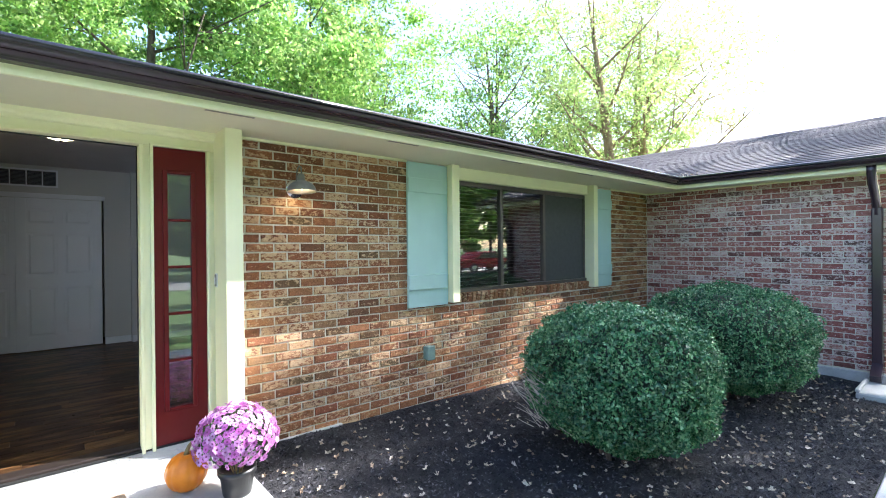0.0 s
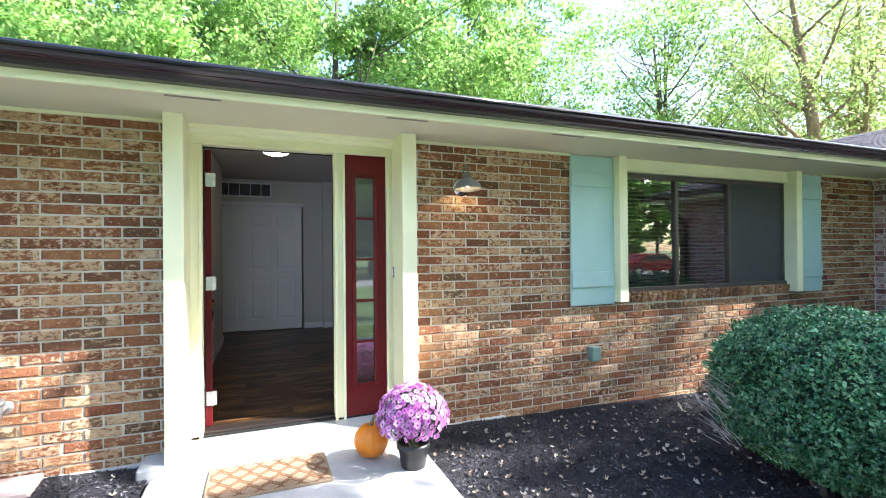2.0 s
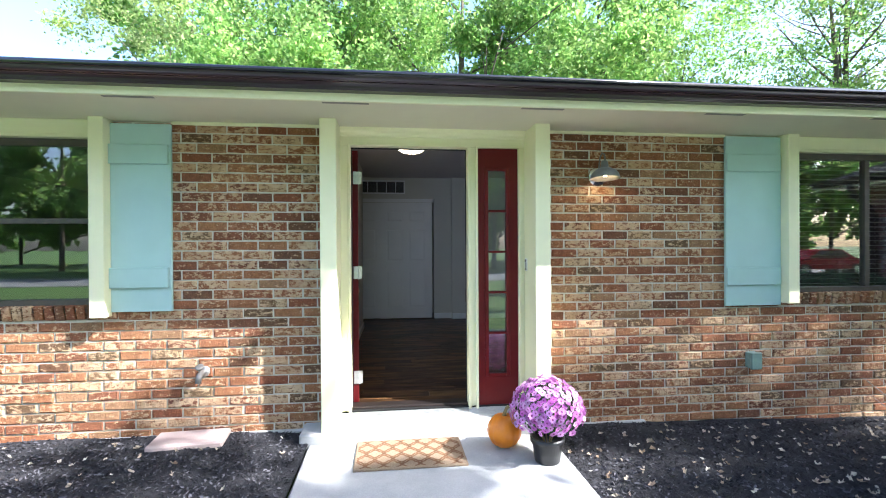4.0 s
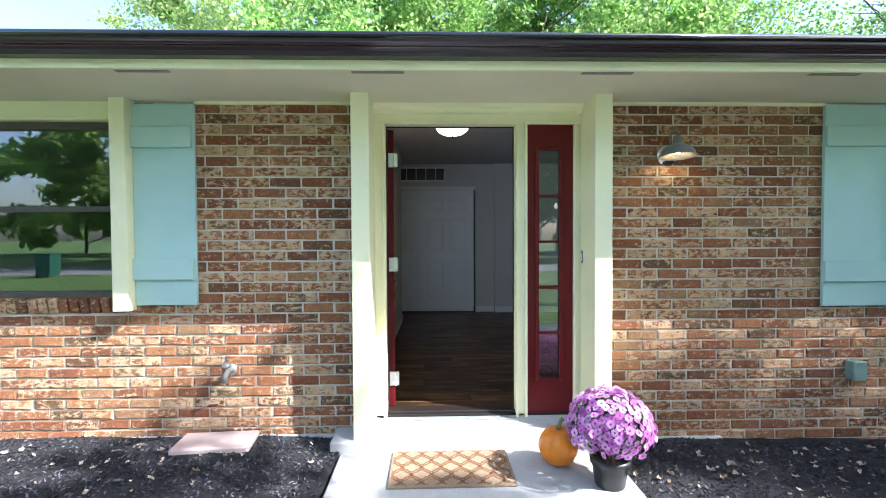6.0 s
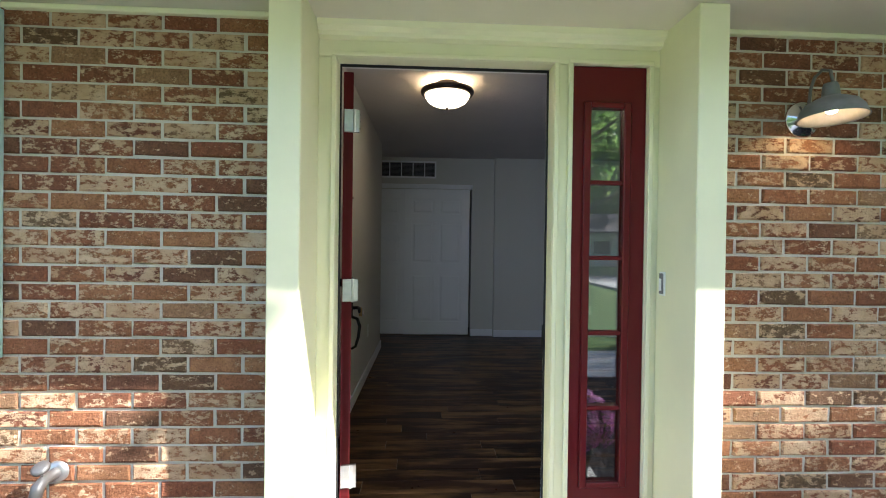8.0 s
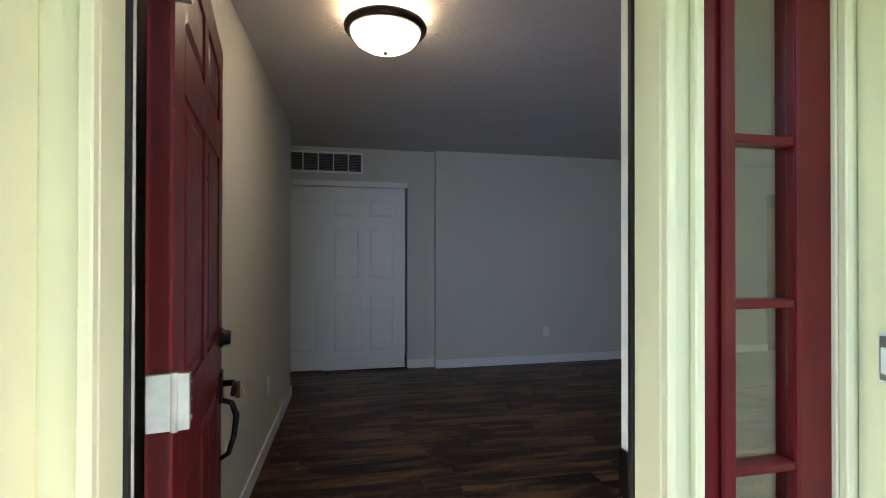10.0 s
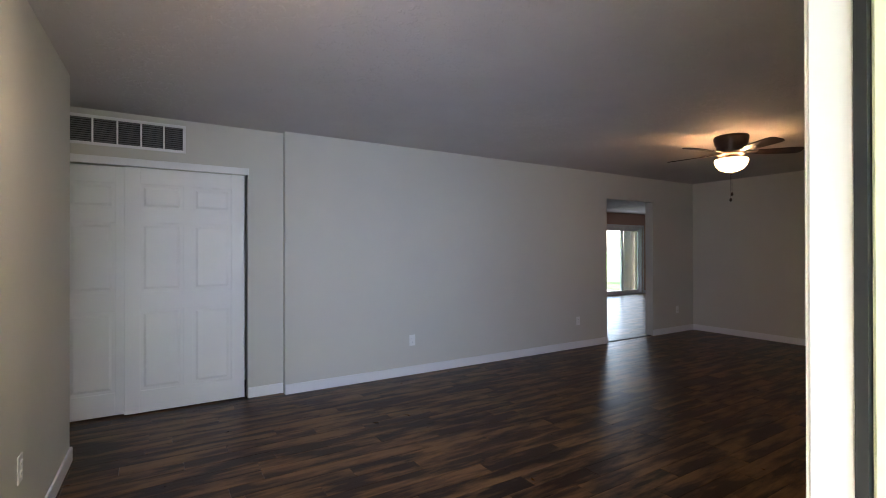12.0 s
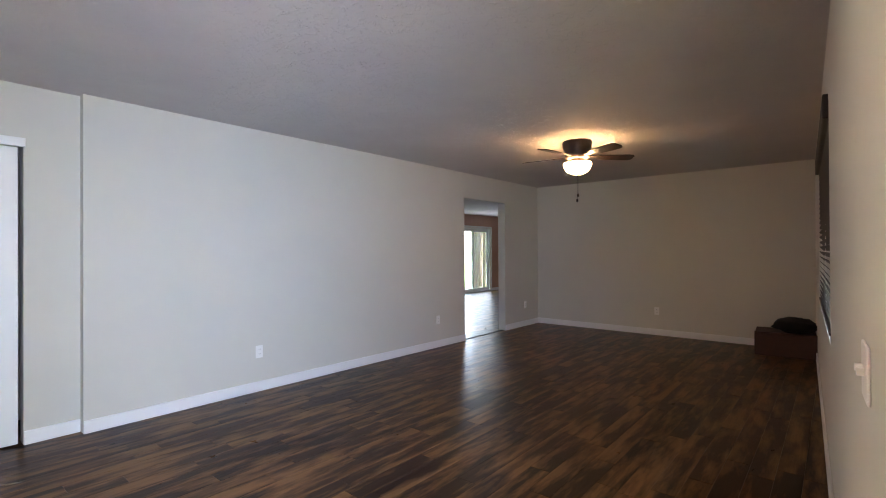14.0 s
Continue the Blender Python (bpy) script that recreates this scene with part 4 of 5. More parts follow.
part("coir_pad", box(-0.36, 0.36, -0.215, 0.215, 0.0, 0.014, 0.004), COIR, dm)


def quatrefoil(cx, cy, rx, ry):
    """Outline of one trellis cell as a thin ribbon."""
    bm = bmesh.new()
    n = 32
    a, b = [], []
    for i in range(n):
        t = 2 * math.pi * i / n
        f = 0.86 + 0.14 * math.cos(4 * t)
        for lst, w in ((a, 1.03), (b, 0.74)):
            x, y = cx + rx * f * w * math.cos(t), cy + ry * f * w * math.sin(t)
            lst.append(bm.verts.new((max(-0.345, min(0.345, x)), max(-0.2, min(0.2, y)), 0.0155)))
    for i in range(n):
        j = (i + 1) % n
        bm.faces.new((a[i], a[j], b[j], b[i]))
    return bm


for r in range(-2, 3):
    for c in range(-3, 4):
        cx, cy = c * 0.115 + (0.0575 if r % 2 else 0), r * 0.085
        if abs(cx) > 0.37:
            continue
        part("trellis_print", quatrefoil(cx, cy, 0.062, 0.062), COIRDARK, dm)

pk = thing("pumpkin", "round orange pumpkin on the stoop", "pumpkin", (1.077, -0.43, STOOP))
pk.scale = (1.1, 1.1, 1.1)
bm = bmesh.new()
bmesh.ops.create_uvsphere(bm, u_segments=60, v_segments=24, radius=1)
for v in bm.verts:
    a = math.atan2(v.co.y, v.co.x)
    rr = math.hypot(v.co.x, v.co.y)
    rib = 1 - 0.055 * abs(math.cos(a * 6)) ** 3 * (0.3 + 0.7 * rr)
    dip = 0.16 * max(0, 1 - rr * 2.2) * (1 if v.co.z > 0 else -1)
    v.co = Vector((v.co.x * 0.107 * rib, v.co.y * 0.107 * rib, 0.104 + (v.co.z - dip) * 0.106 * (0.96 + 0.04 * rib)))
part("flesh", bm, PUMPKIN, pk, "", True)
part("stalk", tube([(0, 0, 0.185), (0.004, 0, 0.215), (0.016, 0.004, 0.24), (0.03, 0.006, 0.25)], [0.018, 0.012, 0.010, 0.012], 8), STALK, pk, "dry brown stalk", True)

mum = thing("chrysanthemum_pot", "pink-purple chrysanthemum in a black plastic pot", "potted flower", (1.30, -0.67, STOOP))
part("pot", lathe([(0.0, 0.0), (0.078, 0.0), (0.082, 0.01), (0.098, 0.125), (0.108, 0.125), (0.110, 0.16), (0.100, 0.16), (0.094, 0.13), (0.0, 0.125)], 32), POTMAT, mum, "black plastic pot", True)
rng = np.random.default_rng(11)
d = rng.normal(size=(1500, 3))
d /= np.linalg.norm(d, axis=1, keepdims=True)
d = d[d[:, 2] > -0.45]
MC, MR = np.array((0.0, 0.0, 0.315)), np.array((0.212, 0.212, 0.185))
quads("foliage", MC + d * MR * rng.uniform(0.55, 0.95, (len(d), 1)), rng.uniform(0.02, 0.035, len(d)), rng, LEAF_MUM, mum, "dark green leaves")
for i in range(9):
    a = i * 0.7
    part("stem", tube([(0.02 * math.cos(a), 0.02 * math.sin(a), 0.12), (0.06 * math.cos(a), 0.06 * math.sin(a), 0.22), (0.12 * math.cos(a), 0.12 * math.sin(a), 0.32)], 0.003, 5), STALK, mum)


def flower_mesh(i):
    """A daisy of twelve petals round a small dark eye, facing z."""
    rg = random.Random(i)
    me = bpy.data.meshes.new("bloom")
    vs, fs = [(0, 0, 0)], []
    for p in range(13):
        a = 2 * math.pi * p / 13 + rg.uniform(-0.1, 0.1)
        l, w = rg.uniform(0.85, 1.05), 0.215
        ca_, sa = math.cos(a), math.sin(a)
        o = len(vs)
        for r_, s_, z_ in ((0.6, w, 0.12), (l, 0, 0.05 + rg.uniform(-0.1, 0.12)), (0.6, -w, 0.12)):
            vs.append((r_ * ca_ - s_ * sa, r_ * sa + s_ * ca_, z_))
        fs.append((0, o, o + 1, o + 2))
    n = len(fs)
    o = len(vs)
    for p in range(6):
        vs.append((0.24 * math.cos(p * math.pi / 3), 0.24 * math.sin(p * math.pi / 3), 0.12))
    vs.append((0, 0, 0.2))
    for p in range(6):
        fs += [(o + p, o + (p + 1) % 6, o + 6), (o + (p + 1) % 6, o + p, 0)]
    me.from_pydata(vs, [], fs)
    me.materials.append(PETAL)
    me.materials.append(MUMEYE)
    for q in me.polygons[n:]:
        q.material_index = 1
    return me


blooms = [flower_mesh(i) for i in range(4)]
g = (1 + 5 ** 0.5) / 2
for i in range(290):
    zz = 1 - 1.42 * (i + 0.5) / 290
    a = 2 * math.pi * i / g
    rr = math.sqrt(max(0, 1 - zz * zz))
    dv = Vector((rr * math.cos(a), rr * math.sin(a), zz))
    jit = Vector((random.gauss(0, 0.1), random.gauss(0, 0.1), random.gauss(0, 0.1)))
    lump = 1 + 0.10 * noise.noise(dv * 2.3)
    pos = Vector((dv.x * 0.225, dv.y * 0.225, 0.33 + dv.z * 0.195)) * 1.0
    pos = Vector((0, 0, 0.33)) + (pos - Vector((0, 0, 0.33))) * lump * random.uniform(0.95, 1.05)
    ob = new("bloom", blooms[i % 4])
    ob.parent = mum
    q = (dv + jit * 2.5).to_track_quat("Z", "Y")
    ob.matrix_local = Matrix.LocRotScale(pos, q, Vector((1, 1, 1)) * random.uniform(0.021, 0.029))


# ---- bushes ----
def bush(x, y, rx, ry, h, seed, leaves):
    z0 = bed_height(x, y)
    b = thing("shrub", "dense rounded clipped evergreen holly shrub", "shrub", (x, y, z0), 0, "clipped shrubs")
    rg = np.random.default_rng(seed)
    cz, rz = h * 0.53, h * 0.47
    d = rg.normal(size=(leaves, 3))
    d /= np.linalg.norm(d, axis=1, keepdims=True)

    def shape(v):
        p = Vector(v)
        s = abs(p.x) ** 2.5 + abs(p.y) ** 2.5 + abs(p.z) ** 2.5
        f = s ** (-1 / 2.5)
        f *= 1 + 0.11 * noise.noise(p * 2.2 + Vector((seed, 0, 0))) + 0.09 * noise.noise(p * 5.5 + Vector((0, seed, 0))) + 0.05 * noise.noise(p * 14)
        if p.z < -0.4:
            f *= 1 - 0.25 * (-p.z - 0.4)
        return f

    f = np.array([shape(v) for v in d])[:, None]
    scale = np.array((rx, ry, rz))
    depth = 1.03 - np.abs(rg.normal(0, 0.075, (leaves, 1)))
    pts = d * f * scale * depth + np.array((0, 0, cz))
    quads("foliage", pts, rg.uniform(0.012, 0.023, leaves), rg, LEAF_BUSH, b, "small glossy dark green leaves", 0.2, 1.5, d * 0.7, 0.9)
    # Closed hull added behind the leaves, coloured dark as shade.
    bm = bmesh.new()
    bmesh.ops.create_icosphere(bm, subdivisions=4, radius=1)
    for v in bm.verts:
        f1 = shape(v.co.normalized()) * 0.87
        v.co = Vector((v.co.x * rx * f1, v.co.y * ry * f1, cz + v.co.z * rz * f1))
    part("inner_growth", bm, BUSH_CORE, b, "solid dark core standing for shade behind the leaves", True)
    for i in range(7):
        a = i * 0.9 + seed
        part("stem", tube([(0.10 * math.cos(a), 0.10 * math.sin(a), -0.05), (0.16 * math.cos(a), 0.16 * math.sin(a), 0.14), (0.3 * rx * math.cos(a), 0.3 * ry * math.sin(a), 0.35)], [0.022, 0.018, 0.012], 7), BARK, b, "grey woody stem")
    return b


b1 = bush(3.69, -1.80, 0.575, 0.64, 1.11, 3, 52000)
bush(6.02, -1.75, 0.86, 0.76, 1.19, 8, 50000)
TWIG = plain("grey_twig", (0.42, 0.38, 0.33), 0.9)
rg = random.Random(5)
for i in range(80):
    a = rg.gauss(2.15, 0.55)
    p0 = Vector((-0.42 + rg.gauss(0, 0.06), 0.33 + rg.gauss(0, 0.10), rg.uniform(0.22, 0.60)))
    dd = Vector((math.cos(a), math.sin(a), rg.uniform(0.4, 1.2))) * rg.uniform(0.10, 0.20)
    part("bare_twig", tube([p0, p0 + dd * 0.5 + Vector((0, rg.uniform(-.03, .03), 0)), p0 + dd], [0.003, 0.0024, 0.0014], 4), TWIG, b1, "dry leafless twig")

# ---- litter on the mulch ----
rg = np.random.default_rng(21)


def scatter(n, x0, x1, y0, y1, lift):
    xs, ys = rg.uniform(x0, x1, n), rg.uniform(y0, y1, n)
    return np.array([(x, y, bed_height(x, y) + lift) for x, y in zip(xs, ys)])


pts = np.vstack([scatter(34000, 1.46, 7.7, -3.1, -0.04, 0.006), scatter(13000, -3.6, -0.29, -1.8, -0.04, 0.006)])
ob = quads("mulch_chips", pts, rg.uniform(0.006, 0.017, len(pts)), rg, CHIP, None, "", 0.3, 2.2, np.tile((0, 0, 1.2), (len(pts), 1)), 0.6)
tagged(ob, "shredded black bark mulch chips", "mulch", "", "stuff")


def fallen_mesh(i):
    """A curled lobed leaf."""
    rg_ = random.Random(i)
    bm = bmesh.new()
    c = bm.verts.new((0, 0, 0))
    ring = []
    for q in range(10):
        a = 2 * math.pi * q / 10
        r_ = (1.0 if q % 2 == 0 else 0.62) * rg_.uniform(0.5, 1.2)
        ring.append(bm.verts.new((r_ * math.cos(a), r_ * math.sin(a) * 0.55, rg_.uniform(0.0, 0.75))))
    for q in range(10):
        bm.faces.new((c, ring[q], ring[(q + 1) % 10]))
    me = quick(bm, "fallen_leaf")
    return me


shapes = [fallen_mesh(i) for i in range(6)]
verts, faces = [], []
pts = np.vstack([scatter(1000, 1.5, 7.7, -3.1, -0.1, 0.012), scatter(120, -3.6, -0.35, -1.6, -0.1, 0.012)])
cl = scatter(160, 3.0, 6.6, -2.9, -1.2, 0.012)
for p in np.vstack([pts, cl]):
    me = shapes[random.randrange(6)]
    m = Matrix.LocRotScale(Vector(p), Euler((random.uniform(-0.4, 0.4), random.uniform(-0.4, 0.4), random.uniform(0, 6))), Vector((1, 1, 1)) * random.uniform(0.012, 0.034))
    o = len(verts)
    verts += [tuple(m @ v.co) for v in me.vertices]
    faces += [tuple(o + q for q in f.vertices) for f in me.polygons]
me = bpy.data.meshes.new("fallen_leaves")
me.from_pydata(verts, [], faces)
me.materials.append(LITTER)
tagged(new("fallen_leaves", me), "pale dry fallen leaves on black mulch", "leaves", "", "stuff")


verts, faces = [], []
for i in range(70):
    me = shapes[i % 6]
    x, y = random.gauss(7.66, 0.10), random.gauss(-0.52, 0.14)
    z = 2.275 + max(0, x - 7.42) * 0.31 + random.uniform(0, 0.02)
    m = Matrix.LocRotScale(Vector((x, y, z)), Euler((random.uniform(-0.5, 0.5), random.uniform(-0.5, 0.5), random.uniform(0, 6))), Vector((1, 1, 1)) * random.uniform(0.015, 0.035))
    o = len(verts)
    verts += [tuple(m @ v.co) for v in me.vertices]
    faces += [tuple(o + q for q in f.vertices) for f in me.polygons]
me = bpy.data.meshes.new("roof_leaves")
me.from_pydata(verts, [], faces)
me.materials.append(LITTER)
tagged(new("roof_leaves", me), "dry leaves caught in the roof valley", "leaves", "", "stuff")


# ---- trees ----
def tree(x, y, h, r, seed, leaves, leaf=0.16, mat=LEAF_TREE, low=0.35, lean=0.0, clumps=60, bole=0.16, ground=-0.42, limbs=8, bark=BARK):
    t = thing("tree", "tall broadleaf tree with light green crown", "tree", (x, y, ground), 0, "yard trees")
    rg_ = random.Random(seed)
    top = Vector((lean * h, 0, h * 0.86))
    mid = Vector((lean * h * 0.4 + rg_.uniform(-.3, .3), rg_.uniform(-.3, .3), h * 0.45))
    part("trunk", tube([(0, 0, -0.2), (0, 0, 0.3), Vector((0.05, 0, mid.z * 0.5)), mid, (mid + top) / 2, top], [bole * 1.5, bole * 1.1, bole * 0.95, bole * 0.75, bole * 0.45, bole * 0.12], 10), bark, t, "", True)
    tips = [top]
    for i in range(limbs):
        f = low * 0.75 + (0.95 - low * 0.75) * i / limbs
        base = mid * (f / 0.52) if f < 0.52 else mid.lerp(top, (f - 0.52) / 0.48)
        a = i * 2.4 + rg_.uniform(-.5, .5)
        ln = r * rg_.uniform(0.65, 1.0) * (1.1 - 0.5 * f)
        end = base + Vector((math.cos(a) * ln, math.sin(a) * ln, ln * rg_.uniform(0.45, 1.1)))
        knee = base.lerp(end, 0.5) + Vector((0, 0, -0.08 * ln))
        b0 = bole * 0.5 * (1.15 - f)
        bm_ = tube([base, knee, end], [b0, b0 * 0.6, b0 * 0.15], 7)
        tips += [end, knee]
        for j in range(5):
            s = base.lerp(end, rg_.uniform(0.35, 0.9))
            e = s + Vector((rg_.gauss(0, 1), rg_.gauss(0, 1), rg_.uniform(0.2, 1.3))) * ln * 0.32
            tube([s, s.lerp(e, 0.5) + Vector((0, 0, 0.05)), e], [b0 * 0.3, b0 * 0.2, b0 * 0.06], 5, bm_)
            tips.append(e)
        part("limb", bm_, bark, t, "", True)
    g_ = np.random.default_rng(seed)
    cs, ns = [], []
    for i in range(clumps):
        tip = tips[rg_.randrange(len(tips))]
        a, b = rg_.uniform(0, 6.3), rg_.uniform(0, 1) ** 0.5
        if rg_.random() < 0.45:
            c = Vector((lean * h * 0.6 + math.cos(a) * r * b, math.sin(a) * r * b, h * (low + (1 - low) * rg_.uniform(0, 1) * (1.05 - 0.45 * b * b))))
        else:
            c = tip + Vector((rg_.gauss(0, .12), rg_.gauss(0, .12), rg_.gauss(0.05, .1))) * r
        cs.append(c)
        ns.append(rg_.uniform(0.06, 0.125) * r)
    pick = g_.integers(0, clumps, leaves)
    cs, ns = np.array([tuple(c) for c in cs]), np.array(ns)
    pts_ = cs[pick] + g_.normal(size=(leaves, 3)) * ns[pick][:, None] * np.array((1, 1, 0.62))
    quads("crown", pts_, g_.uniform(0.6, 1.3, leaves) * leaf, g_, mat, t, "light green leaves with gaps", 0.15, 1.4)
    return t


# behind the house
tree(-9, 20, 16, 5.4, 1, 16000, 0.12, LEAF_PALE, clumps=80)
tree(-2.5, 17.0, 16, 5.2, 2, 36000, 0.135, clumps=115, low=0.22)
tree(3.8, 18.0, 17, 5.4, 3, 40000, 0.135, bole=0.26, clumps=125, low=0.22)
tree(10.2, 17.5, 17, 5.6, 4, 42000, 0.135, clumps=130, low=0.22)
tree(14.0, 18.0, 15.5, 5.2, 5, 22000, 0.11, clumps=110, low=0.25, limbs=16)
tree(18.2, 12.8, 15, 4.8, 6, 9000, 0.10, low=0.35, limbs=20, clumps=110)
tree(16.6, 12.0, 13, 3.6, 15, 6000, 0.10, low=0.4, bole=0.22, limbs=16, clumps=80)
tree(19.2, 6.9, 14, 5.0, 7, 11000, 0.09, LEAF_PALE, bole=0.24, limbs=14, clumps=90, low=0.28, lean=-0.14, bark=BARK_GLARE)
tree(20.9, 6.6, 14, 5.0, 17, 15000, 0.09, LEAF_PALE, bole=0.24, limbs=14, clumps=90, low=0.28, lean=0.14, bark=BARK_GLARE)
tree(22.6, 7.3, 15, 5.0, 8, 14000, 0.09, LEAF_PALE, bole=0.26, limbs=12, clumps=70, low=0.3, bark=BARK_GLARE)
tree(27.0, 13.0, 13, 5.0, 14, 6000, 0.2, LEAF_PALE, limbs=10)
tree(0.5, 28, 18, 6.0, 9, 24000, 0.22)
tree(-14, 29, 18, 6.0, 10, 18000, 0.24)
tree(13, 30, 18, 6.0, 12, 20000, 0.22)
tree(44, 12, 10, 4.5, 13, 5000, 0.24, LEAF_PALE)
# unseen trees towards the sun, added to cast dappled shade on the front
tree(16.85, -8.5, 16, 3.2, 21, 8500, 0.15, low=0.60, bole=0.22)
tree(7.7, -7.45, 11.0, 3.0, 25, 6000, 0.15, low=0.45, bole=0.2)
tree(19.3, -7.2, 17, 2.4, 26, 2600, 0.16, low=0.70, bole=0.22)
# on the front lawn, and across the road
tree(5.2, -12.5, 10.5, 3.6, 22, 8000, 0.18, low=0.4, bole=0.24)
tree(-15, -26, 11, 3.8, 23, 6000, 0.18)
for i, (x, y) in enumerate(((-24, -34), (-13, -31), (-3, -33), (8, -30), (18, -34), (29, -31), (41, -35))):
    tree(x, y, 15 + i % 3, 5.6, 30 + i, 8000, 0.42, low=0.22)

for i in range(11):
    tree(-52 + i * 11 + (i % 3) * 2, -46 - (i % 2) * 5, 17, 6.5, 50 + i, 5500, 0.70, low=0.1, clumps=50, limbs=5)

# ---- across the lawn ----
bn = thing("wheelie_bin", "dark green wheeled rubbish bin on the verge", "bin", (-16.5, -17.6, -0.42))
part("body", prism([(-0.28, 0.08), (0.28, 0.08), (0.34, 1.0), (-0.34, 1.0)], "y", -0.3, 0.3), BINGREEN, bn)
part("lid", box(-0.36, 0.36, -0.34, 0.33, 1.0, 1.06, 0.02), BINGREEN, bn)
for s in (-1, 1):
    part("wheel", tube([(s * 0.22, 0.28, 0.1), (s * 0.27, 0.28, 0.1)], 0.1, 14), RUBBER, bn)
car = thing("parked_car", "dark red saloon car parked on the road", "car", (24.0, -19.6, -0.40), 6)
prof = [(-2.25, 0.35), (-2.25, 0.72), (-2.1, 0.86), (-1.35, 0.92), (-0.75, 1.38), (0.55, 1.42), (1.25, 0.98), (2.0, 0.85), (2.25, 0.65), (2.25, 0.35)]
part("body", prism(prof, "y", -0.88, 0.88), CARRED, car)
for s in (-1, 1):
    part("side_window", prism([(-1.15, 0.94), (-0.68, 1.32), (0.5, 1.36), (1.05, 0.98)], "y", s * 0.885 - 0.004, s * 0.885 + 0.004), SASH, car)
    for x in (-1.4, 1.4):
        w = part("wheel", tube([(x, s * 0.70, 0.32), (x, s * 0.90, 0.32)], 0.32, 20), RUBBER, car)
        part("rim", tube([(x, s * 0.901, 0.32), (x, s * 0.908, 0.32)], 0.2, 16), STEEL, w)

HOUSEWHITE = paint("white_siding", (0.78, 0.78, 0.76), 0.6, 0.06, 0.6)
hs = thing("house", "white sided house beyond the road", "house", (20.0, -40.0, -0.42), 8)
part("wall", box(-5.5, 5.5, -3.5, 3.5, 0, 2.9), HOUSEWHITE, hs)
part("roof", prism([(-4.1, 2.85), (0, 4.6), (4.1, 2.85), (4.1, 2.98), (0, 4.75), (-4.1, 2.98)], "x", -6.0, 6.0), SHINGLE, hs, "dark shingled gable roof")
for x in (-3.6, -1.2, 3.2):
    w = part("window", box(x - 0.75, x + 0.75, 3.5, 3.56, 1.0, 2.25, 0.01), WHITE, hs)
    part("pane", box(x - 0.66, x + 0.66, 3.562, 3.572, 1.08, 2.17), SASH, w)
part("door", box(0.75, 1.7, 3.5, 3.55, 0.1, 2.15, 0.01), RED, hs)

# ---- living room ----
ROOMBULB = glow("room_bulb", (1.0, 0.66, 0.26), 13.0)
ROOM_LIGHT = thing("ceiling_light", "lit white glass bowl light with bronze rim", "ceiling light", (0.543, 1.56, CEIL_Z - 0.001))
part("pan", lathe([(0.0, 0.0), (0.085, 0.0), (0.085, -0.022), (0.03, -0.028), (0.0, -0.028)], 28), BRONZE, ROOM_LIGHT, "", True)
part("rim", lathe([(0.178, -0.048), (0.192, -0.052), (0.198, -0.064), (0.196, -0.078), (0.186, -0.090), (0.166, -0.092), (0.160, -0.080), (0.166, -0.056), (0.178, -0.048)], 40), BRONZE, ROOM_LIGHT, "dark bronze rim", True)
for a in (0.4, 2.5, 4.6):
    part("strut", tube([(0.075 * math.cos(a), 0.075 * math.sin(a), -0.018), (0.168 * math.cos(a), 0.168 * math.sin(a), -0.062)], 0.004, 6), BRONZE, ROOM_LIGHT)
    part("bulb", lathe([(0.0, -0.02), (0.014, -0.012), (0.018, 0.0), (0.012, 0.016), (0.0, 0.02)], 12, (0.09 * math.cos(a + 1), 0.09 * math.sin(a + 1), -0.066)), ROOMBULB, ROOM_LIGHT, "warm glowing bulb", True)
part("bowl", lathe([(0.166, -0.082), (0.162, -0.105), (0.14, -0.135), (0.105, -0.157), (0.06, -0.171), (0.0, -0.176)], 36), BOWL, ROOM_LIGHT, "glowing white glass bowl", True)
part("finial", lathe([(0.0, -0.198), (0.008, -0.194), (0.012, -0.184), (0.006, -0.176)], 12), BRONZE, ROOM_LIGHT, "", True)

FANBULB = glow("fan_bulb", (1.0, 0.58, 0.25), 32.0)
fan = thing("ceiling_fan", "lit bronze ceiling fan with five dark blades", "ceiling fan", (5.16, 2.385, CEIL_Z))
fan.scale = (1.1, 1.1, 0.955)
part("housing", lathe([(0.0, 0.0), (0.135, 0.0), (0.14, -0.02), (0.13, -0.08), (0.115, -0.11), (0.12, -0.15), (0.11, -0.19), (0.07, -0.205), (0.0, -0.205)], 32), BRONZE, fan, "", True)
part("fitter", lathe([(0.0, -0.2052), (0.075, -0.2052), (0.08, -0.225), (0.075, -0.245), (0.0, -0.245)], 28), BRONZE, fan, "", True)
part("bowl", lathe([(0.128, -0.235), (0.132, -0.255), (0.122, -0.295), (0.095, -0.335), (0.05, -0.36), (0.0, -0.368)], 32), FANBOWL, fan, "glowing amber glass bowl", True)
part("finial", lathe([(0.0, -0.395), (0.009, -0.388), (0.012, -0.378), (0.0, -0.3685)], 12), BRONZE, fan, "", True)
for i in range(3):
    a = 0.6 + i * 2.094
    part("bulb", lathe([(0.0, -0.01), (0.012, -0.006), (0.016, 0.006), (0.012, 0.018), (0.0, 0.022)], 12, (0.10 * math.cos(a), 0.10 * math.sin(a), -0.250)), FANBULB, fan, "warm glowing bulb", True)
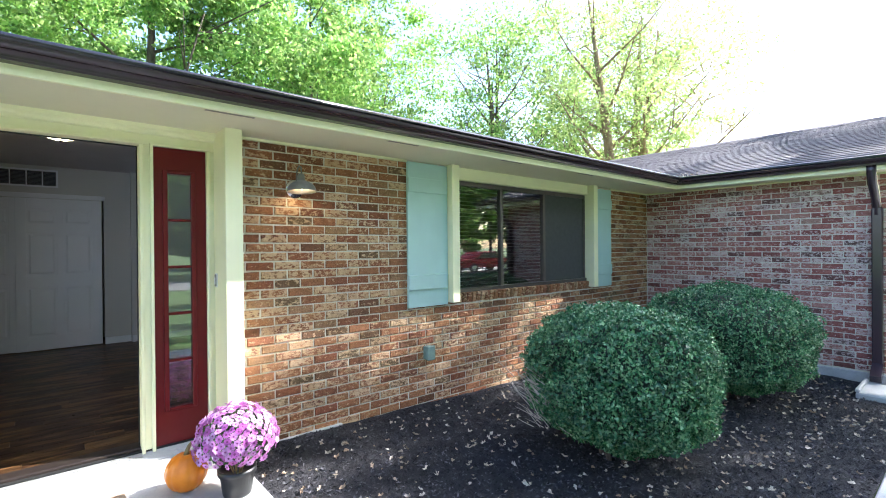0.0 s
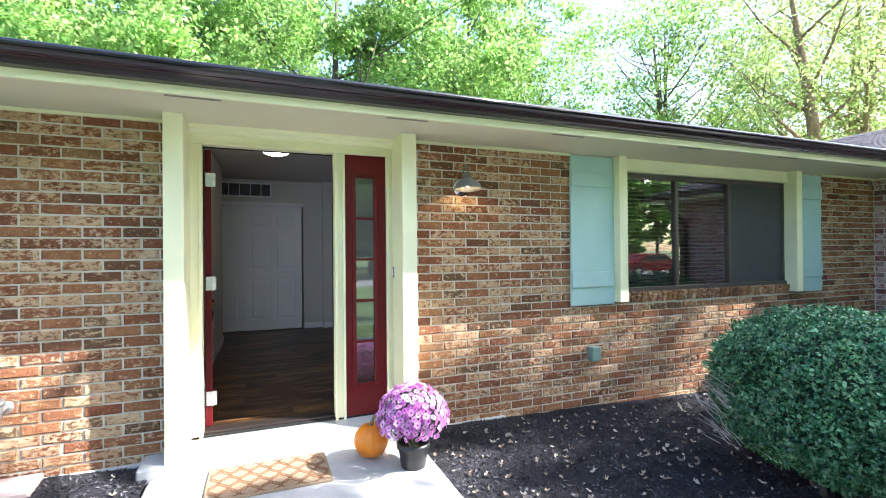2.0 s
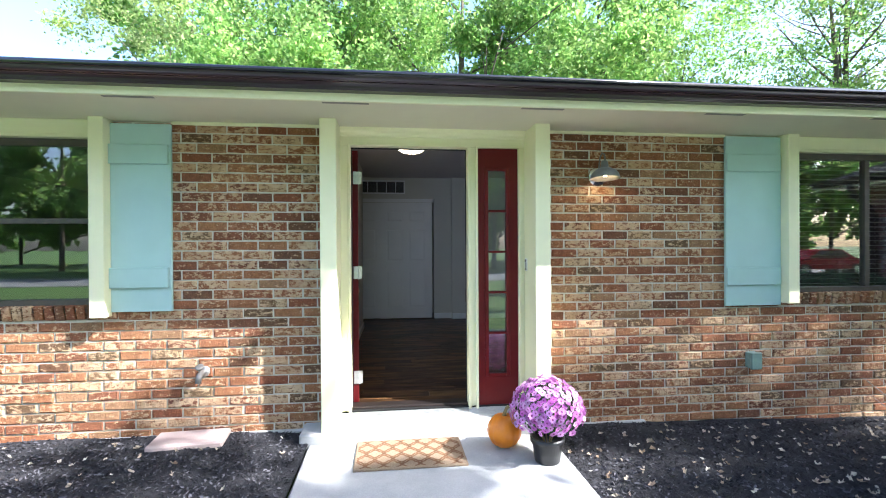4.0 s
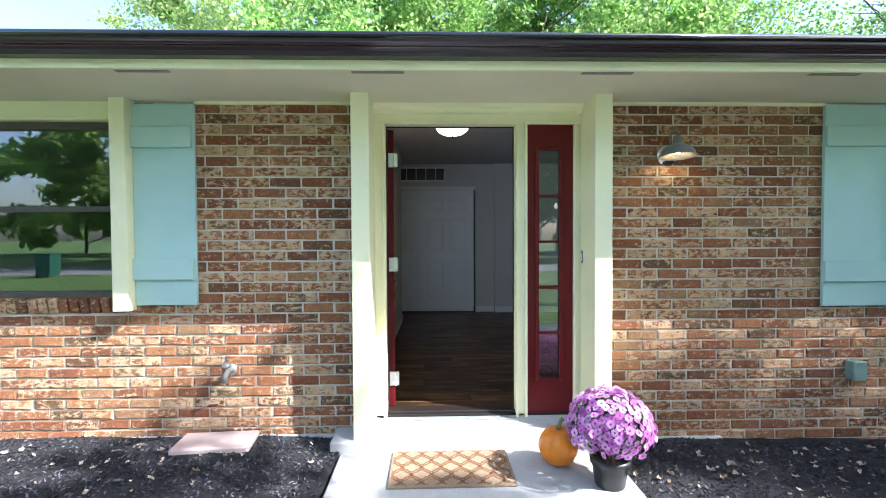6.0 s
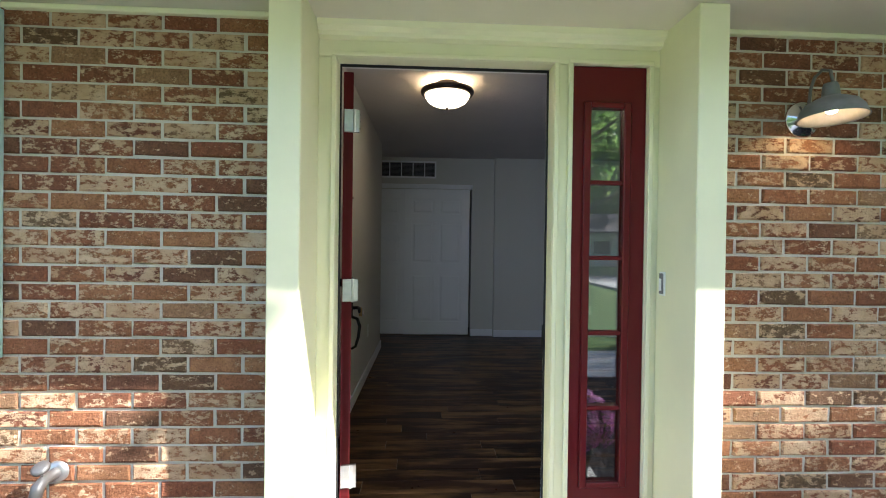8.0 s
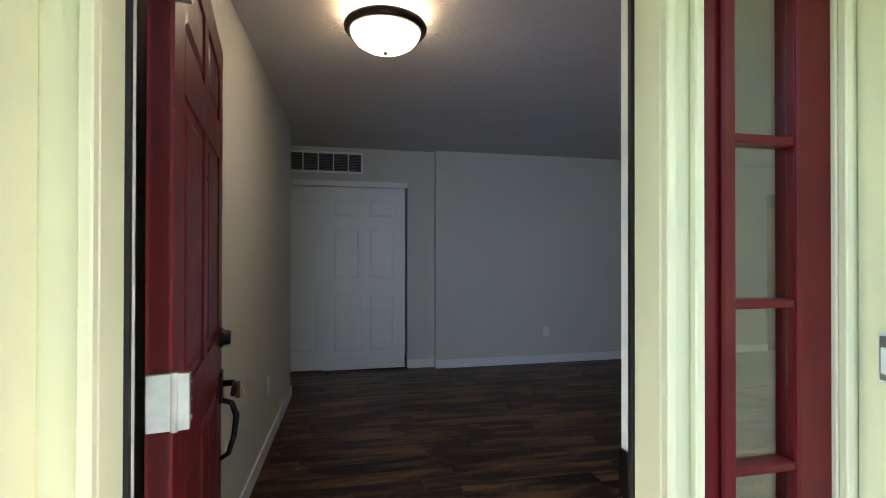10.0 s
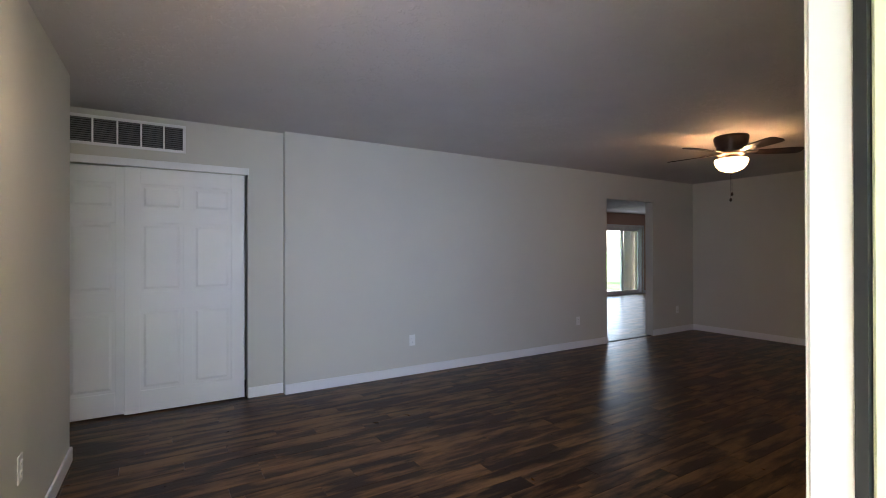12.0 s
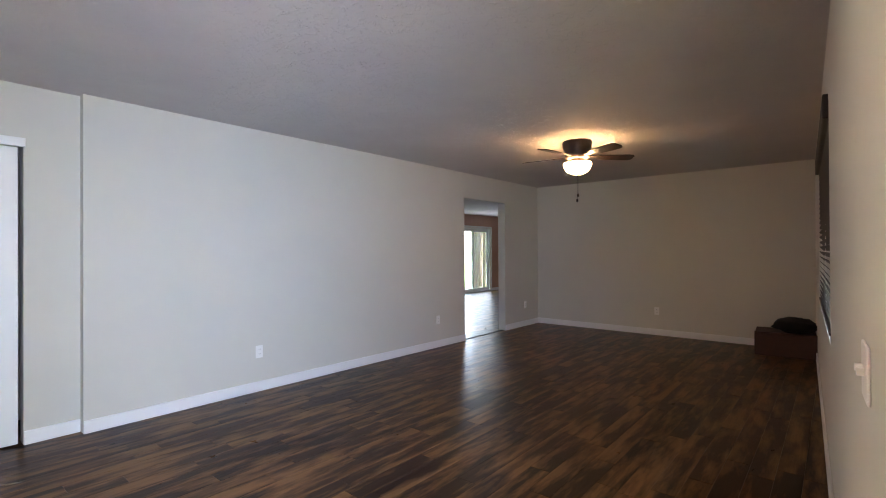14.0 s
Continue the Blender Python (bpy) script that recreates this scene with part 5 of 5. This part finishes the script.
for i in range(5):
    a = 26 + 72 * i
    b = bmesh.new()
    prof = [(0.20, 0.045), (0.30, 0.055), (0.48, 0.066), (0.53, 0.06), (0.55, 0.035), (0.55, -0.035), (0.53, -0.06), (0.48, -0.066), (0.30, -0.055), (0.20, -0.045)]
    lo = [b.verts.new((p, q, -0.004)) for p, q in prof]
    hi = [b.verts.new((p, q, 0.004)) for p, q in prof]
    b.faces.new(lo[::-1])
    b.faces.new(hi)
    for j in range(len(prof)):
        m_ = (j + 1) % len(prof)
        b.faces.new((lo[j], lo[m_], hi[m_], hi[j]))
    part("blade", b, WOODBLADE, fan, "dark wooden blade").matrix_local = pose(0, 0, -0.17, 0, 0, a) @ pose(0, 0, 0, -13)
    part("blade_arm", box(0.10, 0.26, -0.018, 0.018, -0.006, 0.006, 0.003), BRONZE, fan).matrix_local = pose(0, 0, -0.168, 0, 0, a) @ pose(0, 0, 0, -13)
for s, l in ((-0.01, 0.26), (0.012, 0.20)):
    c = part("pull_chain", tube([(s, 0, -0.37), (s, 0, -0.37 - l)], 0.0015, 5), BRONZE, fan)
    part("chain_pull", lathe([(0, 0), (0.009, -0.006), (0.011, -0.03), (0, -0.045)], 10, (s, 0, -0.37 - l)), BRONZE, fan, "dark turned pull", True)

# closet doors, track and grille
cl = thing("closet_track", "white closet door head track", "track", (0.17, CLOSET_Y - 0.006, 2.028))
part("fascia", box(-0.91, 0.905, -0.012, 0.004, 0.0, 0.062, 0.003), WHITE, cl)
for x0, y in ((-0.725, CLOSET_Y + 0.075), (0.135, CLOSET_Y + 0.030)):
    d_ = thing("closet_door", "white six-panel sliding closet door", "closet door", (x0, y, 0.012), 0, "closet doors")
    panelled(0.905, 2.013, 0.034, WHITE, [(0.18, 0.84), (0.99, 1.56), (1.67, 1.88)], d_, 0.008)
GRILLEGREY = plain("grey_louvre", (0.16, 0.16, 0.165), 0.4)
vt = thing("return_grille", "white metal air return grille on the wall", "vent grille", (0.09, CLOSET_Y, 2.172))
GW, GH = 0.48, 0.235
for x0, x1, z0, z1 in ((-GW, GW, 0, 0.024), (-GW, GW, GH - 0.024, GH), (-GW, -GW + 0.022, 0.024, GH - 0.024), (GW - 0.022, GW, 0.024, GH - 0.024)):
    part("border", box(x0, x1, -0.010, -0.0005, z0, z1, 0.002), WHITE, vt)
# Black sheet laid on the wall, in place of shade behind the louvres.
part("duct_back", box(-GW + 0.022, GW - 0.022, -0.0025, -0.001, 0.024, GH - 0.024), RUBBER, vt, "black sheet standing for the shade in the duct")
for i in range(1, 6):
    x = -GW + 2 * GW * i / 6
    part("divider", box(x - 0.006, x + 0.006, -0.010, -0.003, 0.024, GH - 0.024), WHITE, vt)
for i in range(11):
    part("louvre", box(-GW + 0.023, GW - 0.023, -0.0012, 0.0012, -0.0045, 0.0045), GRILLEGREY, vt).matrix_local = pose(0, -0.0055, 0.034 + i * 0.0168, 40)


def baseboard(x0, x1, y0, y1, i):
    b_ = box(x0, x1, y0, y1, 0, 0.094, 0.003)
    if i == 5:
        b_ = out_of_square(b_)
    if i == 6:
        b_ = splayed(b_)
    return setting("baseboard_%d" % i, b_, WHITE, "white painted baseboard", "baseboard")


T = 0.014
baseboard(1.067, 1.376, CLOSET_Y - T, CLOSET_Y - 0.0005, 1)
baseboard(1.3785, 5.89, WALL_Y - T, WALL_Y - 0.0005, 2)
baseboard(6.978, EAST_X - T - 0.001, WALL_Y - T, WALL_Y - 0.0005, 3)
baseboard(EAST_X - T, EAST_X - 0.0005, front_y(EAST_X) + T, WALL_Y - 0.0005, 4)
baseboard(1.451, EAST_X - T - 0.001, IN_Y + 0.0005, IN_Y + T, 5)
baseboard(WEST_X + 0.0005, WEST_X + T, IN_Y + 0.03, 3.755 + T, 6)
baseboard(-2.4, WEST_X + T, 3.75505, 3.755 + T, 7)
baseboard(13.35, 14.9, 9.05 - T, 9.0495, 8)


def outlet(x, y, z, turn, switch=False):
    o = thing("light_switch" if switch else "wall_outlet", "white double light switch plate" if switch else "white duplex wall outlet plate",
              "switch" if switch else "outlet", (x, y, z), turn, "" if switch else "wall outlets")
    w = 0.058 if switch else 0.035
    part("plate", box(-w, w, -0.006, -0.0004, -0.058, 0.058, 0.002), PLASTIC, o)
    if switch:
        for s in (-0.023, 0.023):
            part("toggle", box(s - 0.005, s + 0.005, -0.020, -0.0062, -0.004, 0.012, 0.001), PLASTIC, o)
    else:
        for s in (-0.02, 0.02):
            r_ = part("socket", box(-0.016, 0.016, -0.009, -0.0062, s - 0.014, s + 0.014, 0.003), PLASTIC, o)
            for q in (-0.006, 0.006):
                part("slot", box(q - 0.001, q + 0.001, -0.0094, -0.0085, s - 0.004, s + 0.006), RUBBER, r_)
    return o


outlet(2.714, WALL_Y, 0.37, 0)
outlet(5.288, WALL_Y, 0.37, 0)
outlet(7.62, WALL_Y, 0.37, 0)
outlet(EAST_X, 2.415, 0.37, -90)
outlet(WEST_X - 0.021 * 1.155, 2.60, 0.425, 88.8)
outlet(1.78, front_y(1.78), 1.05, 182.2, True)
outlet(2.4, front_y(2.4), 0.37, 182.2)

bx_ = thing("carton", "dark reddish brown box on the floor", "box", (7.74, 0.80, 0.0), 4)
part("body", box(-0.30, 0.30, -0.31, 0.31, 0.0, 0.27, 0.01), LEATHER, bx_)
part("flap", box(-0.302, -0.285, -0.31, 0.31, 0.272, 0.29), LEATHER, bx_)
bg = thing("cloth_bag", "black soft bag slumped on a box", "bag", (7.74, 0.70, 0.272))
bm = bmesh.new()
bmesh.ops.create_icosphere(bm, subdivisions=3, radius=1)
for v in bm.verts:
    n_ = 1 + 0.22 * noise.noise(v.co * 2.1)
    v.co = Vector((v.co.x * 0.24 * n_, v.co.y * 0.22 * n_, 0.085 + max(-0.085, v.co.z * 0.10 * n_)))
part("cloth", bm, FABRIC, bg, "", True)

setting("trim_threshold", box(5.892, 6.976, WALL_Y + 0.03, WALL_Y + 0.09, 0.0005, 0.008, 0.003), WOODBLADE, "dark wooden transition strip in the opening", "threshold")

# back room slider
sd = tagged(new("door_2"), "white framed sliding glass patio door", "patio door", "", "structure")
X0, X1 = 11.452, 13.278
for x0, x1, z0, z1 in ((X0, X0 + 0.05, 0, 2.05), (X1 - 0.05, X1, 0, 2.05), (X0 + 0.05, X1 - 0.05, 2.0, 2.05), (X0 + 0.05, X1 - 0.05, -0.01, 0.04)):
    part("door_jamb", box(x0, x1, 9.06, 9.19, z0, z1, 0.003), WHITE, sd)
XM = (X0 + X1) / 2
for a, b, y in ((X0 + 0.051, XM + 0.03, 9.10), (XM - 0.03, X1 - 0.051, 9.14)):
    lf = part("sash", box(a, a + 0.06, y - 0.015, y + 0.015, 0.041, 1.999, 0.003), WHITE, sd)
    part("sash_stile", box(b - 0.06, b, y - 0.015, y + 0.015, 0.041, 1.999, 0.003), WHITE, lf)
    part("sash_rail", box(a + 0.06, b - 0.06, y - 0.015, y + 0.015, 0.041, 0.12, 0.003), WHITE, lf)
    part("sash_rail", box(a + 0.06, b - 0.06, y - 0.015, y + 0.015, 1.93, 1.999, 0.003), WHITE, lf)
    pn = part("pane", box(a + 0.06, b - 0.06, y - 0.002, y + 0.002, 0.12, 1.93), GLASS, lf)
    pn.visible_shadow = False
part("casing", box(X1 + 0.001, X1 + 0.06, 9.033, 9.0495, 0, 2.11, 0.003), WHITE, sd)
part("casing", box(X0 - 0.06, X1 + 0.06, 9.033, 9.0495, 2.052, 2.11, 0.003), WHITE, sd)
setting("patio", box(9, 16, 9.2, 13, -0.6, -0.25, 0.01), CONCRETE, "pale concrete patio", "patio")

# ---- floor planks, then the bricks ----
rng_p = random.Random(3)
PW = 0.127
plank_cache = {}


def plank_mesh(length):
    key = round(length, 2)
    if key not in plank_cache:
        b_ = box(0, key - 0.001, 0, PW - 0.001, -0.011, 0, 0.0008)
        plank_cache[key] = quick(b_, "plank")
        plank_cache[key].materials.append(PLANK)
    return plank_cache[key]


verts, faces = [], []
row, y = 0, 0.202
while y < 8.98:
    x = -2.4 - rng_p.uniform(0, 1.2)
    while x < 14.9:
        length = rng_p.choice((0.6, 0.8, 1.0, 1.2, 1.2))
        me = plank_mesh(length)
        if y < 4.3 and -0.3 < x < 7.3 and length > 0.7:
            ob = new("plank", me)
            ob.parent = floor
            ob.matrix_world = Matrix.Translation((x, y, 0.0))
        else:
            o = len(verts)
            verts += [(v.co.x + x, v.co.y + y, v.co.z) for v in me.vertices]
            faces += [tuple(o + q for q in p.vertices) for p in me.polygons]
        x += length
    row, y = row + 1, y + PW
me = bpy.data.meshes.new("planks")
me.from_pydata(verts, [], faces)
me.materials.append(PLANK)
ob = new("planks", me)
ob.parent = floor
ob["kind"] = "stuff"

front = brick_places(-6.0, WING_X, SOF - 0.006, -0.30, holes_out)
lay(wall_south, front, Matrix.Identity(4), lambda x, z: -1.3 < x < -0.1 or (1.4 < x < 2.3 and z > 0.0), BRICK)
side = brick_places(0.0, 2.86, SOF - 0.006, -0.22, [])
lay(wing_wall, side, Matrix.Translation((WING_X, 0, 0)) @ pose(0, 0, 0, 0, 0, -90), lambda x, z: z > 0.72, BRICK_SKYLIT)
